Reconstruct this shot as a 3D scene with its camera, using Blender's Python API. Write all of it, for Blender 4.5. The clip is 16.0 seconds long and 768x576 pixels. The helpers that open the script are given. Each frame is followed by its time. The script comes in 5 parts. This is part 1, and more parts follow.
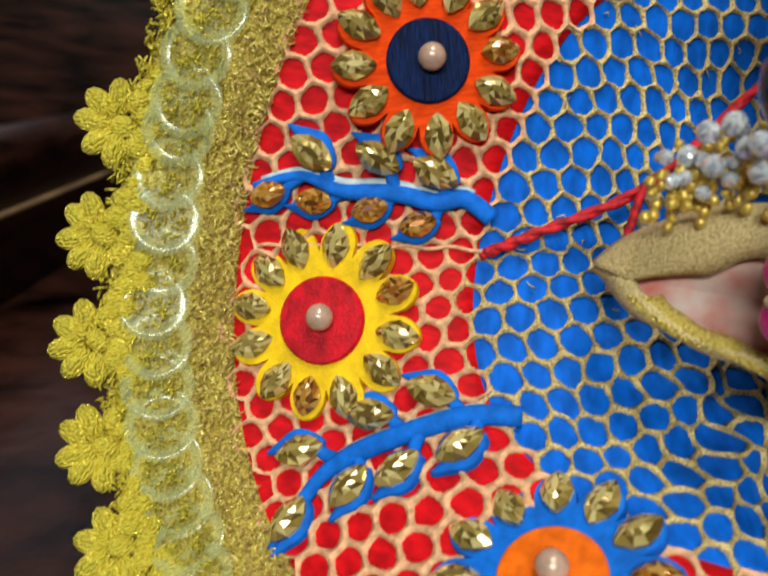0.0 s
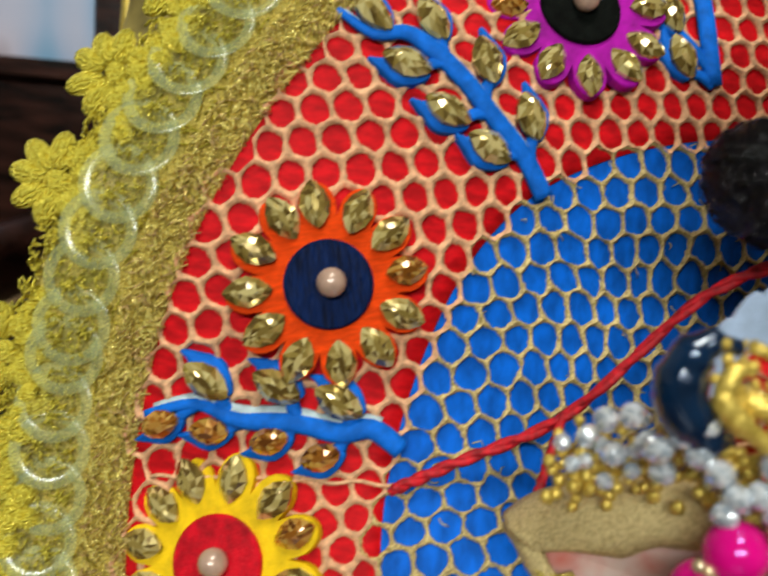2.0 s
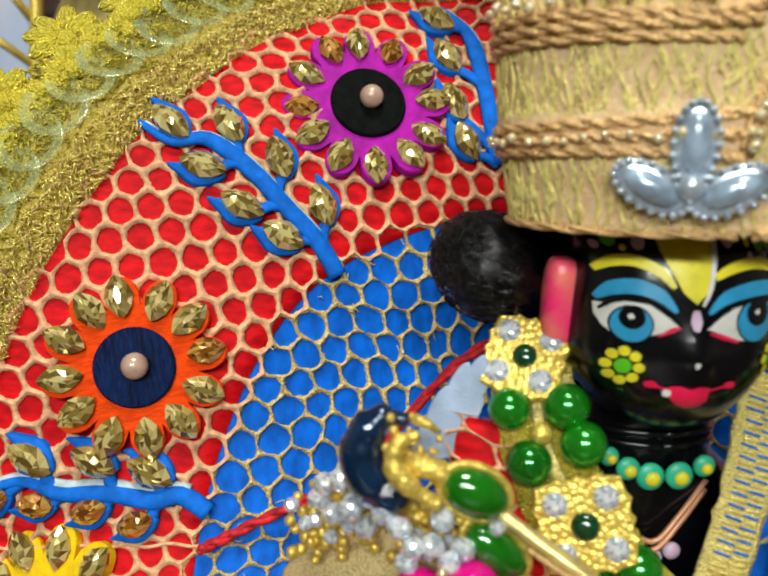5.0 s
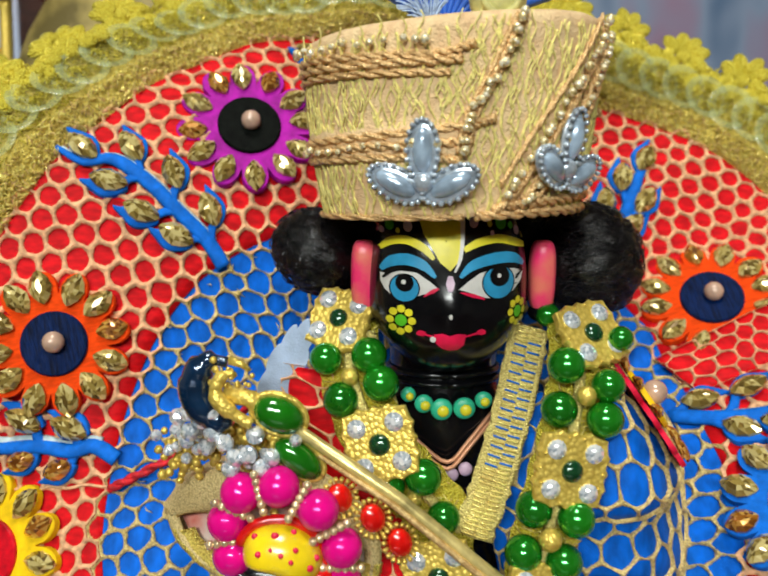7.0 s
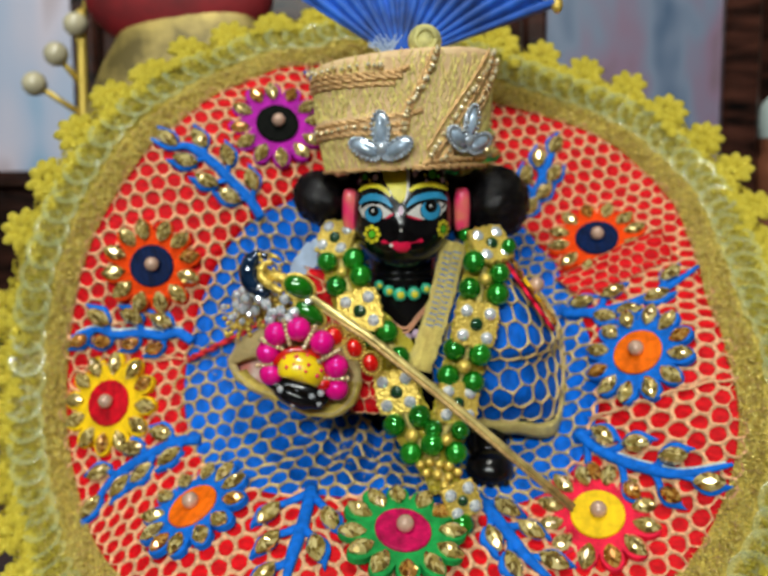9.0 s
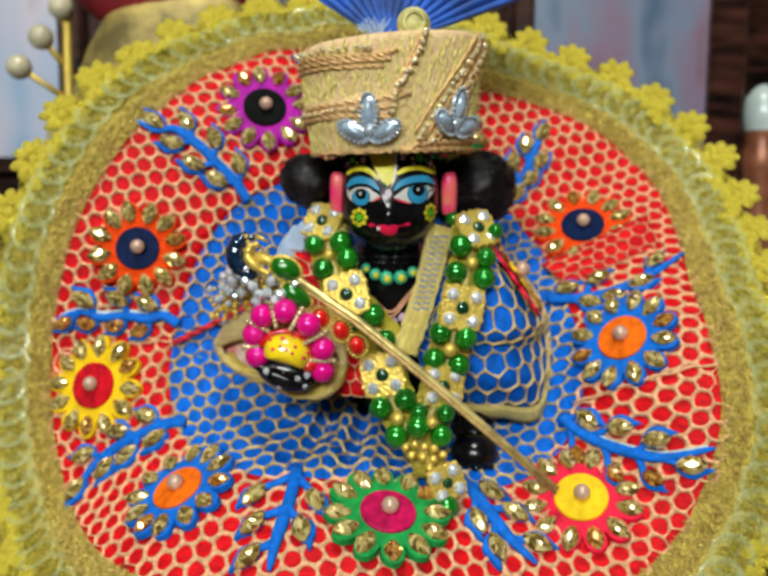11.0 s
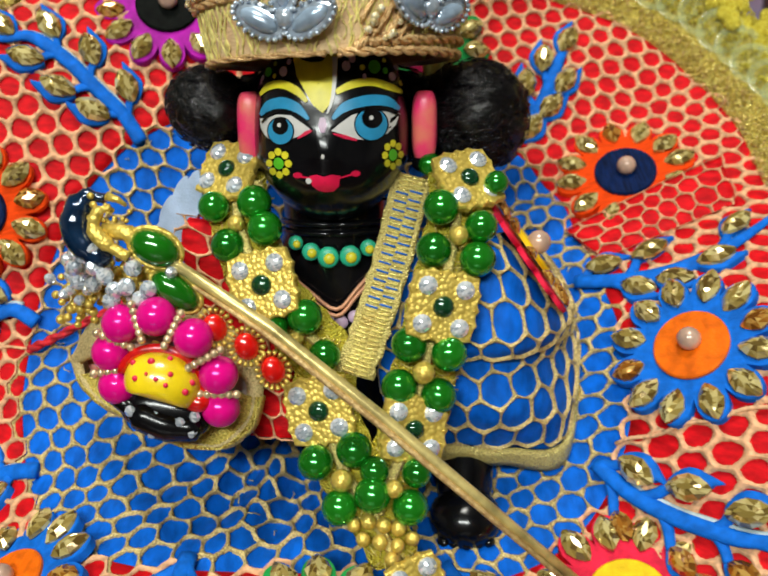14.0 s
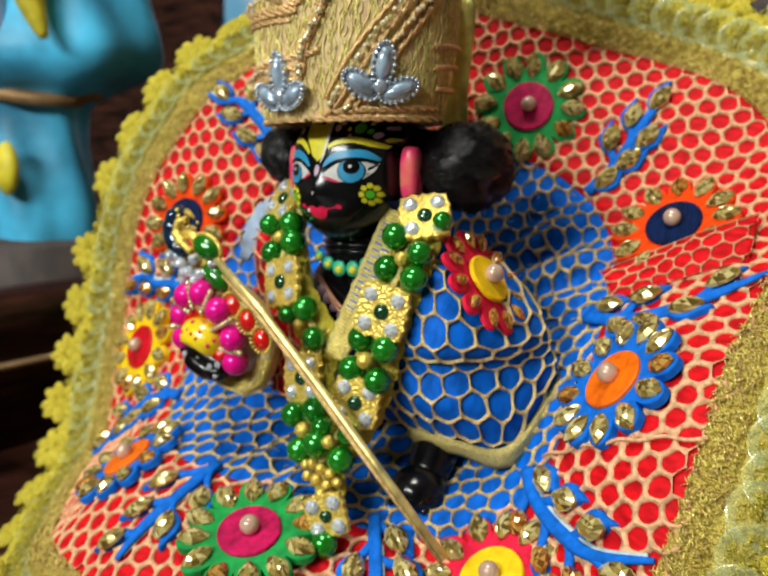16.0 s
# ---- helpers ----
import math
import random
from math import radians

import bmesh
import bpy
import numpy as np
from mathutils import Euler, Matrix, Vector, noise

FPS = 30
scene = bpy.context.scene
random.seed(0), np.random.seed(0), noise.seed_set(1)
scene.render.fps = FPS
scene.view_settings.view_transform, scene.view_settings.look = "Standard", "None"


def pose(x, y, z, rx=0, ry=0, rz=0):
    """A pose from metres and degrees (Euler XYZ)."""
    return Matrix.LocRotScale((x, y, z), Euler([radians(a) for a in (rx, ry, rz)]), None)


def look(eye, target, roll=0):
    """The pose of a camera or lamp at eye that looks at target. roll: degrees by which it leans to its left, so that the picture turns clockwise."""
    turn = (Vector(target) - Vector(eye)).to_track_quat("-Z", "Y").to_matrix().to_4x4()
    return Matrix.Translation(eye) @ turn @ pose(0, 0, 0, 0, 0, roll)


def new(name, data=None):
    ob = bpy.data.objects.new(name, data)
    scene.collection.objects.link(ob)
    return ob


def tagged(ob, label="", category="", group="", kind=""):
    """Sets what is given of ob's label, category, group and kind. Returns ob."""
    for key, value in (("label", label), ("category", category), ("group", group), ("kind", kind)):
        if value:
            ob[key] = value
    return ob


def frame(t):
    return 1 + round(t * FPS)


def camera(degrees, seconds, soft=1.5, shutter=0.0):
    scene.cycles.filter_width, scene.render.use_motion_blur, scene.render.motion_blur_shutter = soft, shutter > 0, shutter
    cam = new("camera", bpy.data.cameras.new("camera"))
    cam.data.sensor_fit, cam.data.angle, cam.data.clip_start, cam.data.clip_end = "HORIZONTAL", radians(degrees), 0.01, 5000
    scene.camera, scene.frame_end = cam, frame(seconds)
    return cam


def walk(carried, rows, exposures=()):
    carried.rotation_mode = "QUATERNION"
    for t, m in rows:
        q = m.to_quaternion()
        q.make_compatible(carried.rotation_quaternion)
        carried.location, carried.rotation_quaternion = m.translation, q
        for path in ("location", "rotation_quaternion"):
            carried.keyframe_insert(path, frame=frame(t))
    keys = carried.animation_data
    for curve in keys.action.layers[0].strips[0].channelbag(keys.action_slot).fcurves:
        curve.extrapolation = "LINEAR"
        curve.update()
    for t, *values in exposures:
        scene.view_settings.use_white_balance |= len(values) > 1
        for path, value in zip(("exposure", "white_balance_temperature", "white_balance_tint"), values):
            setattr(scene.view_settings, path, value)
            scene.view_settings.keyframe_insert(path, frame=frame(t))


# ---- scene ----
cam = camera(48.7, 16.0, soft=1.9, shutter=0.45)
METRES, EYE, TILT, LEAN, TURN = 0.45, 0.12, -15.0, -5.5, 0.0
ROWS = [
    (0.0, 0.0, 0.0, 0.0, 0.0, 0.0, 0.0),
    (0.5, 0.0075, 0.0031, 0.0158, 0.06, 0.9, -0.1),
    (1.0, 0.0112, 0.0067, 0.0299, -0.03, 1.42, 0.01),
    (1.5, 0.0106, 0.0067, 0.0449, -0.82, 2.23, 0.05),
    (2.0, 0.0302, 0.019, 0.0582, -0.31, 3.45, 0.64),
    (2.5, 0.0508, 0.015, 0.0659, -0.98, 4.74, 1.41),
    (3.0, 0.0587, 0.0123, 0.0651, -2.15, 4.76, 1.97),
    (5.5, 0.1112, -0.033, 0.0612, -0.63, 6.48, 4.26),
    (6.0, 0.1291, -0.0542, 0.0534, -0.54, 6.85, 4.79),
    (6.5, 0.1434, -0.0686, 0.0475, -0.58, 6.98, 5.22),
    (7.0, 0.1532, -0.0853, 0.0406, -0.17, 7.08, 5.48),
    (7.5, 0.1627, -0.1113, 0.0282, 0.22, 7.23, 5.73),
    (8.0, 0.1675, -0.1628, -0.0018, 0.8, 7.27, 5.82),
    (8.5, 0.1694, -0.2659, -0.0356, 1.36, 8.59, 5.87),
    (11.0, 0.1678, -0.2665, -0.043, 0.2, 7.98, 5.53),
    (11.5, 0.1806, -0.1986, -0.0284, 0.17, 7.06, 5.59),
    (12.0, 0.1801, -0.1457, -0.0148, 1.0, 6.17, 5.4),
    (12.5, 0.181, -0.1079, -0.0087, 0.96, 5.45, 5.2),
    (13.0, 0.188, -0.0671, -0.004, 1.04, 4.24, 5.35),
    (13.5, 0.1942, -0.0669, -0.0059, 1.15, 3.8, 5.68),
    (14.0, 0.1996, -0.0917, -0.0073, 1.26, 4.58, 5.8),
    (14.5, 0.2631, -0.0998, -0.013, 7.5, 4.91, 5.45),
    (15.0, 0.3293, -0.1008, -0.0106, 15.49, 4.92, 2.67),
    (15.5, 0.3781, -0.1215, -0.0171, 24.3, 7.27, -2.09),
    (16.0, 0.4203, -0.1242, -0.0296, 30.73, 7.12, -4.57),
]
walk(cam, [(t, pose(0, 0, EYE, TILT, LEAN, TURN) @ pose(METRES * x, METRES * y, METRES * z, 90 + pitch, roll, yaw)) for t, x, y, z, yaw, pitch, roll in ROWS],
     exposures=[(0.0, -0.38), (2.0, -0.48), (3.2, -0.38), (5.5, -0.22), (7.5, -0.25), (8.5, -0.46), (11.0, -0.30), (11.5, -0.36), (12.0, -0.30), (14.0, -0.24), (15.0, -0.18), (16.0, -0.18)])
cam.data.dof.use_dof = True
cam.data.dof.focus_distance, cam.data.dof.aperture_fstop = 0.140, 30.0

# ---- world and lights ----
world = bpy.data.worlds.new("room_air")
world.use_nodes = True
world.node_tree.nodes["Background"].inputs[0].default_value = (0.85, 0.92, 1.0, 1)
world.node_tree.nodes["Background"].inputs[1].default_value = 0.15
scene.world = world


def area_lamp(name, eye, target, sx, sy, watts, colour):
    data = bpy.data.lights.new(name, "AREA")
    data.shape, data.size, data.size_y, data.energy, data.color = "RECTANGLE", sx, sy, watts, colour
    ob = new(name, data)
    ob.matrix_world = look(eye, target)
    return ob


area_lamp("tube_light", (-0.15, -1.17, 0.72), (0.08, 0.12, 0.1), 0.8, 0.12, 21.5, (0.95, 1.0, 0.95))
area_lamp("ceiling_light", (0.0, -0.32, 1.25), (0.06, 0.13, 0.1), 0.3, 0.3, 11.0, (0.97, 0.97, 0.88))


# ---- materials ----
def mat(name, col, rough=0.55, metal=0.0, var=0.15, scale=700.0, bump=0.25, fine=2600.0, coat=0.0, sheen=0.0, depth=0.0003, tone=None,
        stretch=(1, 1, 1), each=0.0, facet=False, spec=0.5, gloss_tint=None):
    m = bpy.data.materials.new(name)
    m.use_nodes = True
    nt = m.node_tree
    b = nt.nodes["Principled BSDF"]
    b.inputs["Roughness"].default_value, b.inputs["Metallic"].default_value = rough, metal
    b.inputs["Coat Weight"].default_value, b.inputs["Coat Roughness"].default_value = coat, 0.08
    b.inputs["Sheen Weight"].default_value = sheen
    b.inputs["Specular IOR Level"].default_value = spec
    if gloss_tint:
        b.inputs["Specular Tint"].default_value = (*gloss_tint, 1)
    tc, mp = nt.nodes.new("ShaderNodeTexCoord"), nt.nodes.new("ShaderNodeMapping")
    mp.inputs["Scale"].default_value = stretch
    nt.links.new(tc.outputs["Object"], mp.inputs["Vector"])
    n1 = nt.nodes.new("ShaderNodeTexNoise")
    n1.inputs["Scale"].default_value, n1.inputs["Detail"].default_value = scale, 4
    nt.links.new(mp.outputs["Vector"], n1.inputs["Vector"])
    ramp = nt.nodes.new("ShaderNodeValToRGB")
    lo = tone if tone else tuple(max(0.0, c * (1 - 2.2 * var)) for c in col)
    hi = col if tone else tuple(min(1.0, c * (1 + 1.2 * var)) for c in col)
    ramp.color_ramp.elements[0].position, ramp.color_ramp.elements[1].position = 0.33, 0.67
    ramp.color_ramp.elements[0].color, ramp.color_ramp.elements[1].color = (*lo, 1), (*hi, 1)
    nt.links.new(n1.outputs["Fac"], ramp.inputs["Fac"])
    colour = ramp.outputs["Color"]
    if facet:
        ramp.color_ramp.elements[0].position, ramp.color_ramp.elements[1].position = 0.15, 0.75
    if each:
        info, hsv = nt.nodes.new("ShaderNodeObjectInfo"), nt.nodes.new("ShaderNodeHueSaturation")
        mr = nt.nodes.new("ShaderNodeMapRange")
        mr.inputs["To Min"].default_value, mr.inputs["To Max"].default_value = 1 - each, 1 + each
        nt.links.new(info.outputs["Random"], mr.inputs["Value"])
        nt.links.new(mr.outputs["Result"], hsv.inputs["Value"])
        nt.links.new(colour, hsv.inputs["Color"])
        colour = hsv.outputs["Color"]
    nt.links.new(colour, b.inputs["Base Color"])
    if bump:
        if facet:
            inv = nt.nodes.new("ShaderNodeMath")
            inv.operation = "SUBTRACT"
            inv.inputs[0].default_value = 1.0
            n2 = nt.nodes.new("ShaderNodeTexVoronoi")
            nt.links.new(n2.outputs["Distance"], inv.inputs[1])
            nt.links.new(inv.outputs["Value"], ramp.inputs["Fac"])
            n2.inputs["Scale"].default_value = fine
            out = inv.outputs["Value"]
        else:
            n2 = nt.nodes.new("ShaderNodeTexNoise")
            n2.inputs["Scale"].default_value, n2.inputs["Detail"].default_value = fine, 3
            out = n2.outputs["Fac"]
        nt.links.new(mp.outputs["Vector"], n2.inputs["Vector"])
        bp = nt.nodes.new("ShaderNodeBump")
        bp.inputs["Strength"].default_value, bp.inputs["Distance"].default_value = bump, depth
        nt.links.new(out, bp.inputs["Height"])
        nt.links.new(bp.outputs["Normal"], b.inputs["Normal"])
    return m


def sheer(name, col, opaque, rough=0.16, spec=0.6):
    m = mat(name, col, rough, 0.0, 0.1, 300.0, 0.0, coat=0.15)
    m.node_tree.nodes["Principled BSDF"].inputs["Alpha"].default_value = opaque
    m.node_tree.nodes["Principled BSDF"].inputs["Specular IOR Level"].default_value = spec
    return m


def stone_mat(name, tones):
    """Cut glass over foil: random facet tones paint in its dark and bright reflections."""
    m = mat(name, tones[1], 0.12, 0.4, 0.1, 300, 0.1, 700, coat=1.0, depth=0.0001)
    nt = m.node_tree
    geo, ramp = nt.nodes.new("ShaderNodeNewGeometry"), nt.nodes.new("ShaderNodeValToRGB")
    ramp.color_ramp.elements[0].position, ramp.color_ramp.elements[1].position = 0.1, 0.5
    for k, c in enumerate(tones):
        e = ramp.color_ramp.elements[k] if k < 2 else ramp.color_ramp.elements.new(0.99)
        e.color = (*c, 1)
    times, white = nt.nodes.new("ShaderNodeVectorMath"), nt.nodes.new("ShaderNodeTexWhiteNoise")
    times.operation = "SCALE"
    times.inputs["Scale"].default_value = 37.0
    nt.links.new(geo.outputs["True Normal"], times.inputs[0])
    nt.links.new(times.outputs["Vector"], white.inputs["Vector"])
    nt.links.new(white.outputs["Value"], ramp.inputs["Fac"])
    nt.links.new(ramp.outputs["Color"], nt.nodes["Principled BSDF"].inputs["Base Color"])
    return m


RED = mat("red_satin", (0.62, 0.005, 0.010), 0.6, 0, 0.16, 300, 0.4, 2500, spec=0.12, stretch=(1, 1, 2.5))
BLUE = mat("blue_satin", (0.001, 0.12, 0.62), 0.6, 0, 0.16, 260, 0.4, 2500, spec=0.12, stretch=(2, 1, 1))
PEACH = mat("peach_net_thread", (0.83, 0.46, 0.25), 0.8, 0, 0.16, 900, 0.6, 3500, spec=0.2)
SAND = mat("gold_net_thread", (0.86, 0.66, 0.26), 0.45, 0.15, 0.3, 500, 0.6, 2600, tone=(0.40, 0.27, 0.10), facet=True)
GLITTER = mat("gold_glitter", (1.0, 0.82, 0.20), 0.28, 0.3, 0.3, 500, 1.0, 2600, tone=(0.60, 0.43, 0.06), depth=0.0005, facet=True)
LACE = mat("gold_lace", (1.0, 0.88, 0.12), 0.26, 0.3, 0.2, 400, 1.0, 3000, tone=(0.72, 0.54, 0.03), depth=0.0007, stretch=(1, 0.45, 1), facet=True)
THREAD = mat("gold_thread", (1.0, 0.87, 0.25), 0.24, 0.3, 0.25, 500, 0.5, 3000, tone=(0.60, 0.42, 0.10))
BROWN = mat("brown_gold_braid", (0.74, 0.52, 0.22), 0.5, 0.4, 0.3, 900, 0.8, 2500, tone=(0.42, 0.25, 0.09))
SEQ_RIM = sheer("sequin_rim", (0.62, 0.72, 0.36), 0.27, 0.14, 1.0)
SEQ_MID = sheer("sequin_centre", (0.70, 0.66, 0.20), 0.12, 0.25, 0.5)
FELT_BLUE = mat("blue_felt", (0.002, 0.145, 0.66), 0.7, 0, 0.12, 500, 0.5, 3000, spec=0.2)
ORANGE = mat("orange_felt", (0.90, 0.065, 0.002), 0.8, 0, 0.12, 400, 0.8, 1600, stretch=(1, 4, 1), spec=0.15)
PALE_FOAM = mat("pale_blue_foam_edge", (0.50, 0.62, 0.66), 0.8, 0, 0.12, 500, 0.4, 3000, spec=0.2)
YELLOW = mat("yellow_felt", (0.88, 0.56, 0.005), 0.6, 0, 0.1, 400, 0.4, 2500, spec=0.2)
PURPLE = mat("purple_felt", (0.40, 0.003, 0.34), 0.6, 0, 0.15, 400, 0.4, 2500, spec=0.2)
GREEN = mat("green_felt", (0.01, 0.30, 0.06), 0.6, 0, 0.15, 400, 0.4, 2500, spec=0.2)
PINK = mat("pink_red_felt", (0.80, 0.01, 0.05), 0.6, 0, 0.15, 400, 0.4, 2500, spec=0.2)
NAVY = mat("navy_corduroy", (0.001, 0.011, 0.062), 0.5, 0, 0.3, 600, 0.9, 900, stretch=(4, 0.6, 1), spec=0.1)
BLACKFELT = mat("black_felt", (0.003, 0.004, 0.003), 0.6, 0, 0.3, 700, 0.5, 2500, spec=0.06)
CRIMSON = mat("crimson_velvet", (0.55, 0.002, 0.012), 0.45, 0, 0.2, 500, 0.4, 2500, spec=0.2)
MAGENTA_F = mat("magenta_velvet", (0.50, 0.002, 0.08), 0.5, 0, 0.2, 500, 0.4, 2500, spec=0.2)
ORANGE_D = mat("orange_disc", (0.90, 0.15, 0.003), 0.45, 0, 0.15, 400, 0.4, 2500, spec=0.2)
PEARL = mat("pink_pearl", (0.58, 0.38, 0.28), 0.26, 0.1, 0.14, 300, 0.0, coat=0.8)
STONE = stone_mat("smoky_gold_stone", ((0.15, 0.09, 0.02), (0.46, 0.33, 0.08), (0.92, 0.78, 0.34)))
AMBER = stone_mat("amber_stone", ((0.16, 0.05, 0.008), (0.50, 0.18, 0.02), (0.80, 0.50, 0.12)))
BEAD_G = mat("green_pearl_bead", (0.018, 0.28, 0.014), 0.15, 0.55, 0.12, 200, 0.05, 900, coat=0.6, each=0.25, spec=1.0, gloss_tint=(0.4, 0.9, 0.9))
BEAD_M = mat("magenta_pearl_bead", (0.74, 0.004, 0.22), 0.13, 0.0, 0.1, 200, 0.0, spec=1.0, gloss_tint=(0.35, 0.35, 1.0))
GOLD = mat("stamped_gold", (0.84, 0.62, 0.13), 0.38, 0.5, 0.15, 500, 0.55, 1300, tone=(0.62, 0.43, 0.07), facet=True)
CUFF = mat("beige_gold_weave", (0.80, 0.64, 0.30), 0.7, 0.1, 0.2, 300, 0.6, 3000, tone=(0.46, 0.33, 0.13), facet=True, depth=0.0004)
ROD = mat("dull_brass_rod", (0.80, 0.64, 0.24), 0.32, 0.55, 0.2, 300, 0.25, 900)
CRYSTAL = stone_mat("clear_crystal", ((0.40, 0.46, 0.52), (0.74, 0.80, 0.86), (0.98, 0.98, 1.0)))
EMERALD = mat("green_enamel", (0.010, 0.17, 0.006), 0.12, 0.2, 0.1, 250, 0.2, 700, coat=1.0)
DARKGEM = mat("dark_green_gem", (0.006, 0.06, 0.02), 0.1, 0.2, 0.2, 600, 0.2, coat=1.0)
REDGEM = mat("red_gem", (0.72, 0.006, 0.004), 0.2, 0.1, 0.15, 500, 0.3, 900, coat=1.0)
TEAL = mat("peacock_blue_enamel", (0.004, 0.025, 0.07), 0.15, 0.3, 0.2, 300, 0.1, coat=1.0)
SILVER = mat("silver_blue_glass", (0.40, 0.52, 0.66), 0.2, 0.3, 0.2, 300, 0.2, 700, coat=0.8)
SILVER_B = mat("silver_bead", (0.55, 0.63, 0.72), 0.2, 0.5, 0.15, 600, 0.0)
STRAW = mat("peach_gold_brocade", (0.84, 0.62, 0.34), 0.75, 0.0, 0.2, 420, 0.7, 2600, tone=(0.72, 0.47, 0.25), depth=0.0005)
STRAW_Y = mat("lime_gold_embroidery", (0.88, 0.74, 0.24), 0.5, 0.1, 0.15, 900, 0.5, 2500)
BRAID = mat("copper_gold_braid", (0.92, 0.63, 0.30), 0.36, 0.35, 0.3, 700, 0.7, 2800, tone=(0.60, 0.33, 0.12), facet=True)
RIBBON = mat("gold_ribbon", (0.94, 0.80, 0.27), 0.36, 0.3, 0.25, 900, 1.0, 3000, tone=(0.56, 0.41, 0.12), facet=True)
HAIR = mat("black_hair", (0.004, 0.0035, 0.004), 0.16, 0, 0.3, 500, 0.5, 2200, stretch=(1, 1, 3), spec=0.4)
STRAND = mat("glossy_black_strand", (0.008, 0.007, 0.009), 0.2, 0, 0.3, 500, 0.3, 2200, spec=0.6)
IDOL = mat("glossy_black_lacquer", (0.004, 0.004, 0.005), 0.2, 0, 0.2, 200, 0.15, 500, coat=0.1, spec=0.35)
P_WHITE = mat("white_paint", (0.72, 0.70, 0.66), 0.4, 0, 0.06, 300, 0.1)
P_BLUE = mat("sky_blue_paint", (0.03, 0.33, 0.60), 0.35, 0, 0.08, 300, 0.1)
P_YELLOW = mat("yellow_paint", (0.82, 0.72, 0.03), 0.4, 0, 0.08, 300, 0.1)
P_LIME = mat("lime_paint", (0.10, 0.52, 0.02), 0.4, 0, 0.08, 300, 0.1)
P_RED = mat("crimson_paint", (0.80, 0.01, 0.07), 0.35, 0, 0.1, 300, 0.1)
P_LILAC = mat("lilac_paint", (0.66, 0.46, 0.60), 0.4, 0, 0.08, 300, 0.1)
P_TEAL = mat("mint_paint", (0.03, 0.50, 0.28), 0.4, 0, 0.08, 300, 0.1)
P_PEACH = mat("copper_line_paint", (0.72, 0.34, 0.18), 0.4, 0.2, 0.08, 300, 0.1)
P_EAR = mat("pink_ear_paint", (0.95, 0.03, 0.17), 0.35, 0, 0.25, 250, 0.1, tone=(0.88, 0.20, 0.14))
FAN_BLUE = mat("royal_blue_fan_cloth", (0.002, 0.09, 0.48), 0.6, 0, 0.25, 120, 0.4, 1200, sheen=0.2)
FEATHER = mat("pale_blue_scallop_cloth", (0.38, 0.48, 0.66), 0.7, 0, 0.12, 200, 0.3)
CORD = mat("red_cotton_cord", (0.60, 0.006, 0.015), 0.65, 0, 0.25, 800, 0.6, 2500)
WOOD = mat("dark_varnished_wood", (0.042, 0.014, 0.009), 0.32, 0, 0.5, 25, 0.25, 120, stretch=(1, 1, 6), coat=0.05, depth=0.002, spec=0.2)
WALL = mat("cream_plaster", (0.42, 0.38, 0.33), 0.8, 0, 0.15, 6, 0.2, 60, depth=0.002)


# ---- geometry helpers (millimetres) ----
MM = 0.001
WORLD = {}


def link_mesh(name, verts, faces, mats, parent=None, label="", smooth=True, slots=None, place=None, kind=""):
    me = bpy.data.meshes.new(name)
    me.from_pydata([tuple(c * MM for c in v) for v in verts], [], faces)
    for m in mats if isinstance(mats, (list, tuple)) else [mats]:
        me.materials.append(m)
    if smooth:
        me.polygons.foreach_set("use_smooth", [True] * len(me.polygons))
    if slots:
        me.polygons.foreach_set("material_index", slots)
    me.update()
    return place_mesh(name, me, parent, place, label, kind)


def place_mesh(name, me, parent=None, place=None, label="", kind=""):
    ob = new(name, me)
    m = place if place else Matrix()
    ob.matrix_basis = m
    WORLD[ob] = m
    if parent:
        ob.parent = parent
        ob.matrix_parent_inverse = WORLD[parent].inverted()
    return tagged(ob, label=label, kind=kind)


def thing(name, base, label, category, group=""):
    ob = new(name)
    ob.empty_display_size = 0.005
    WORLD[ob] = Matrix.Translation([c * MM for c in base])
    ob.matrix_basis = WORLD[ob]
    return tagged(ob, label, category, group)


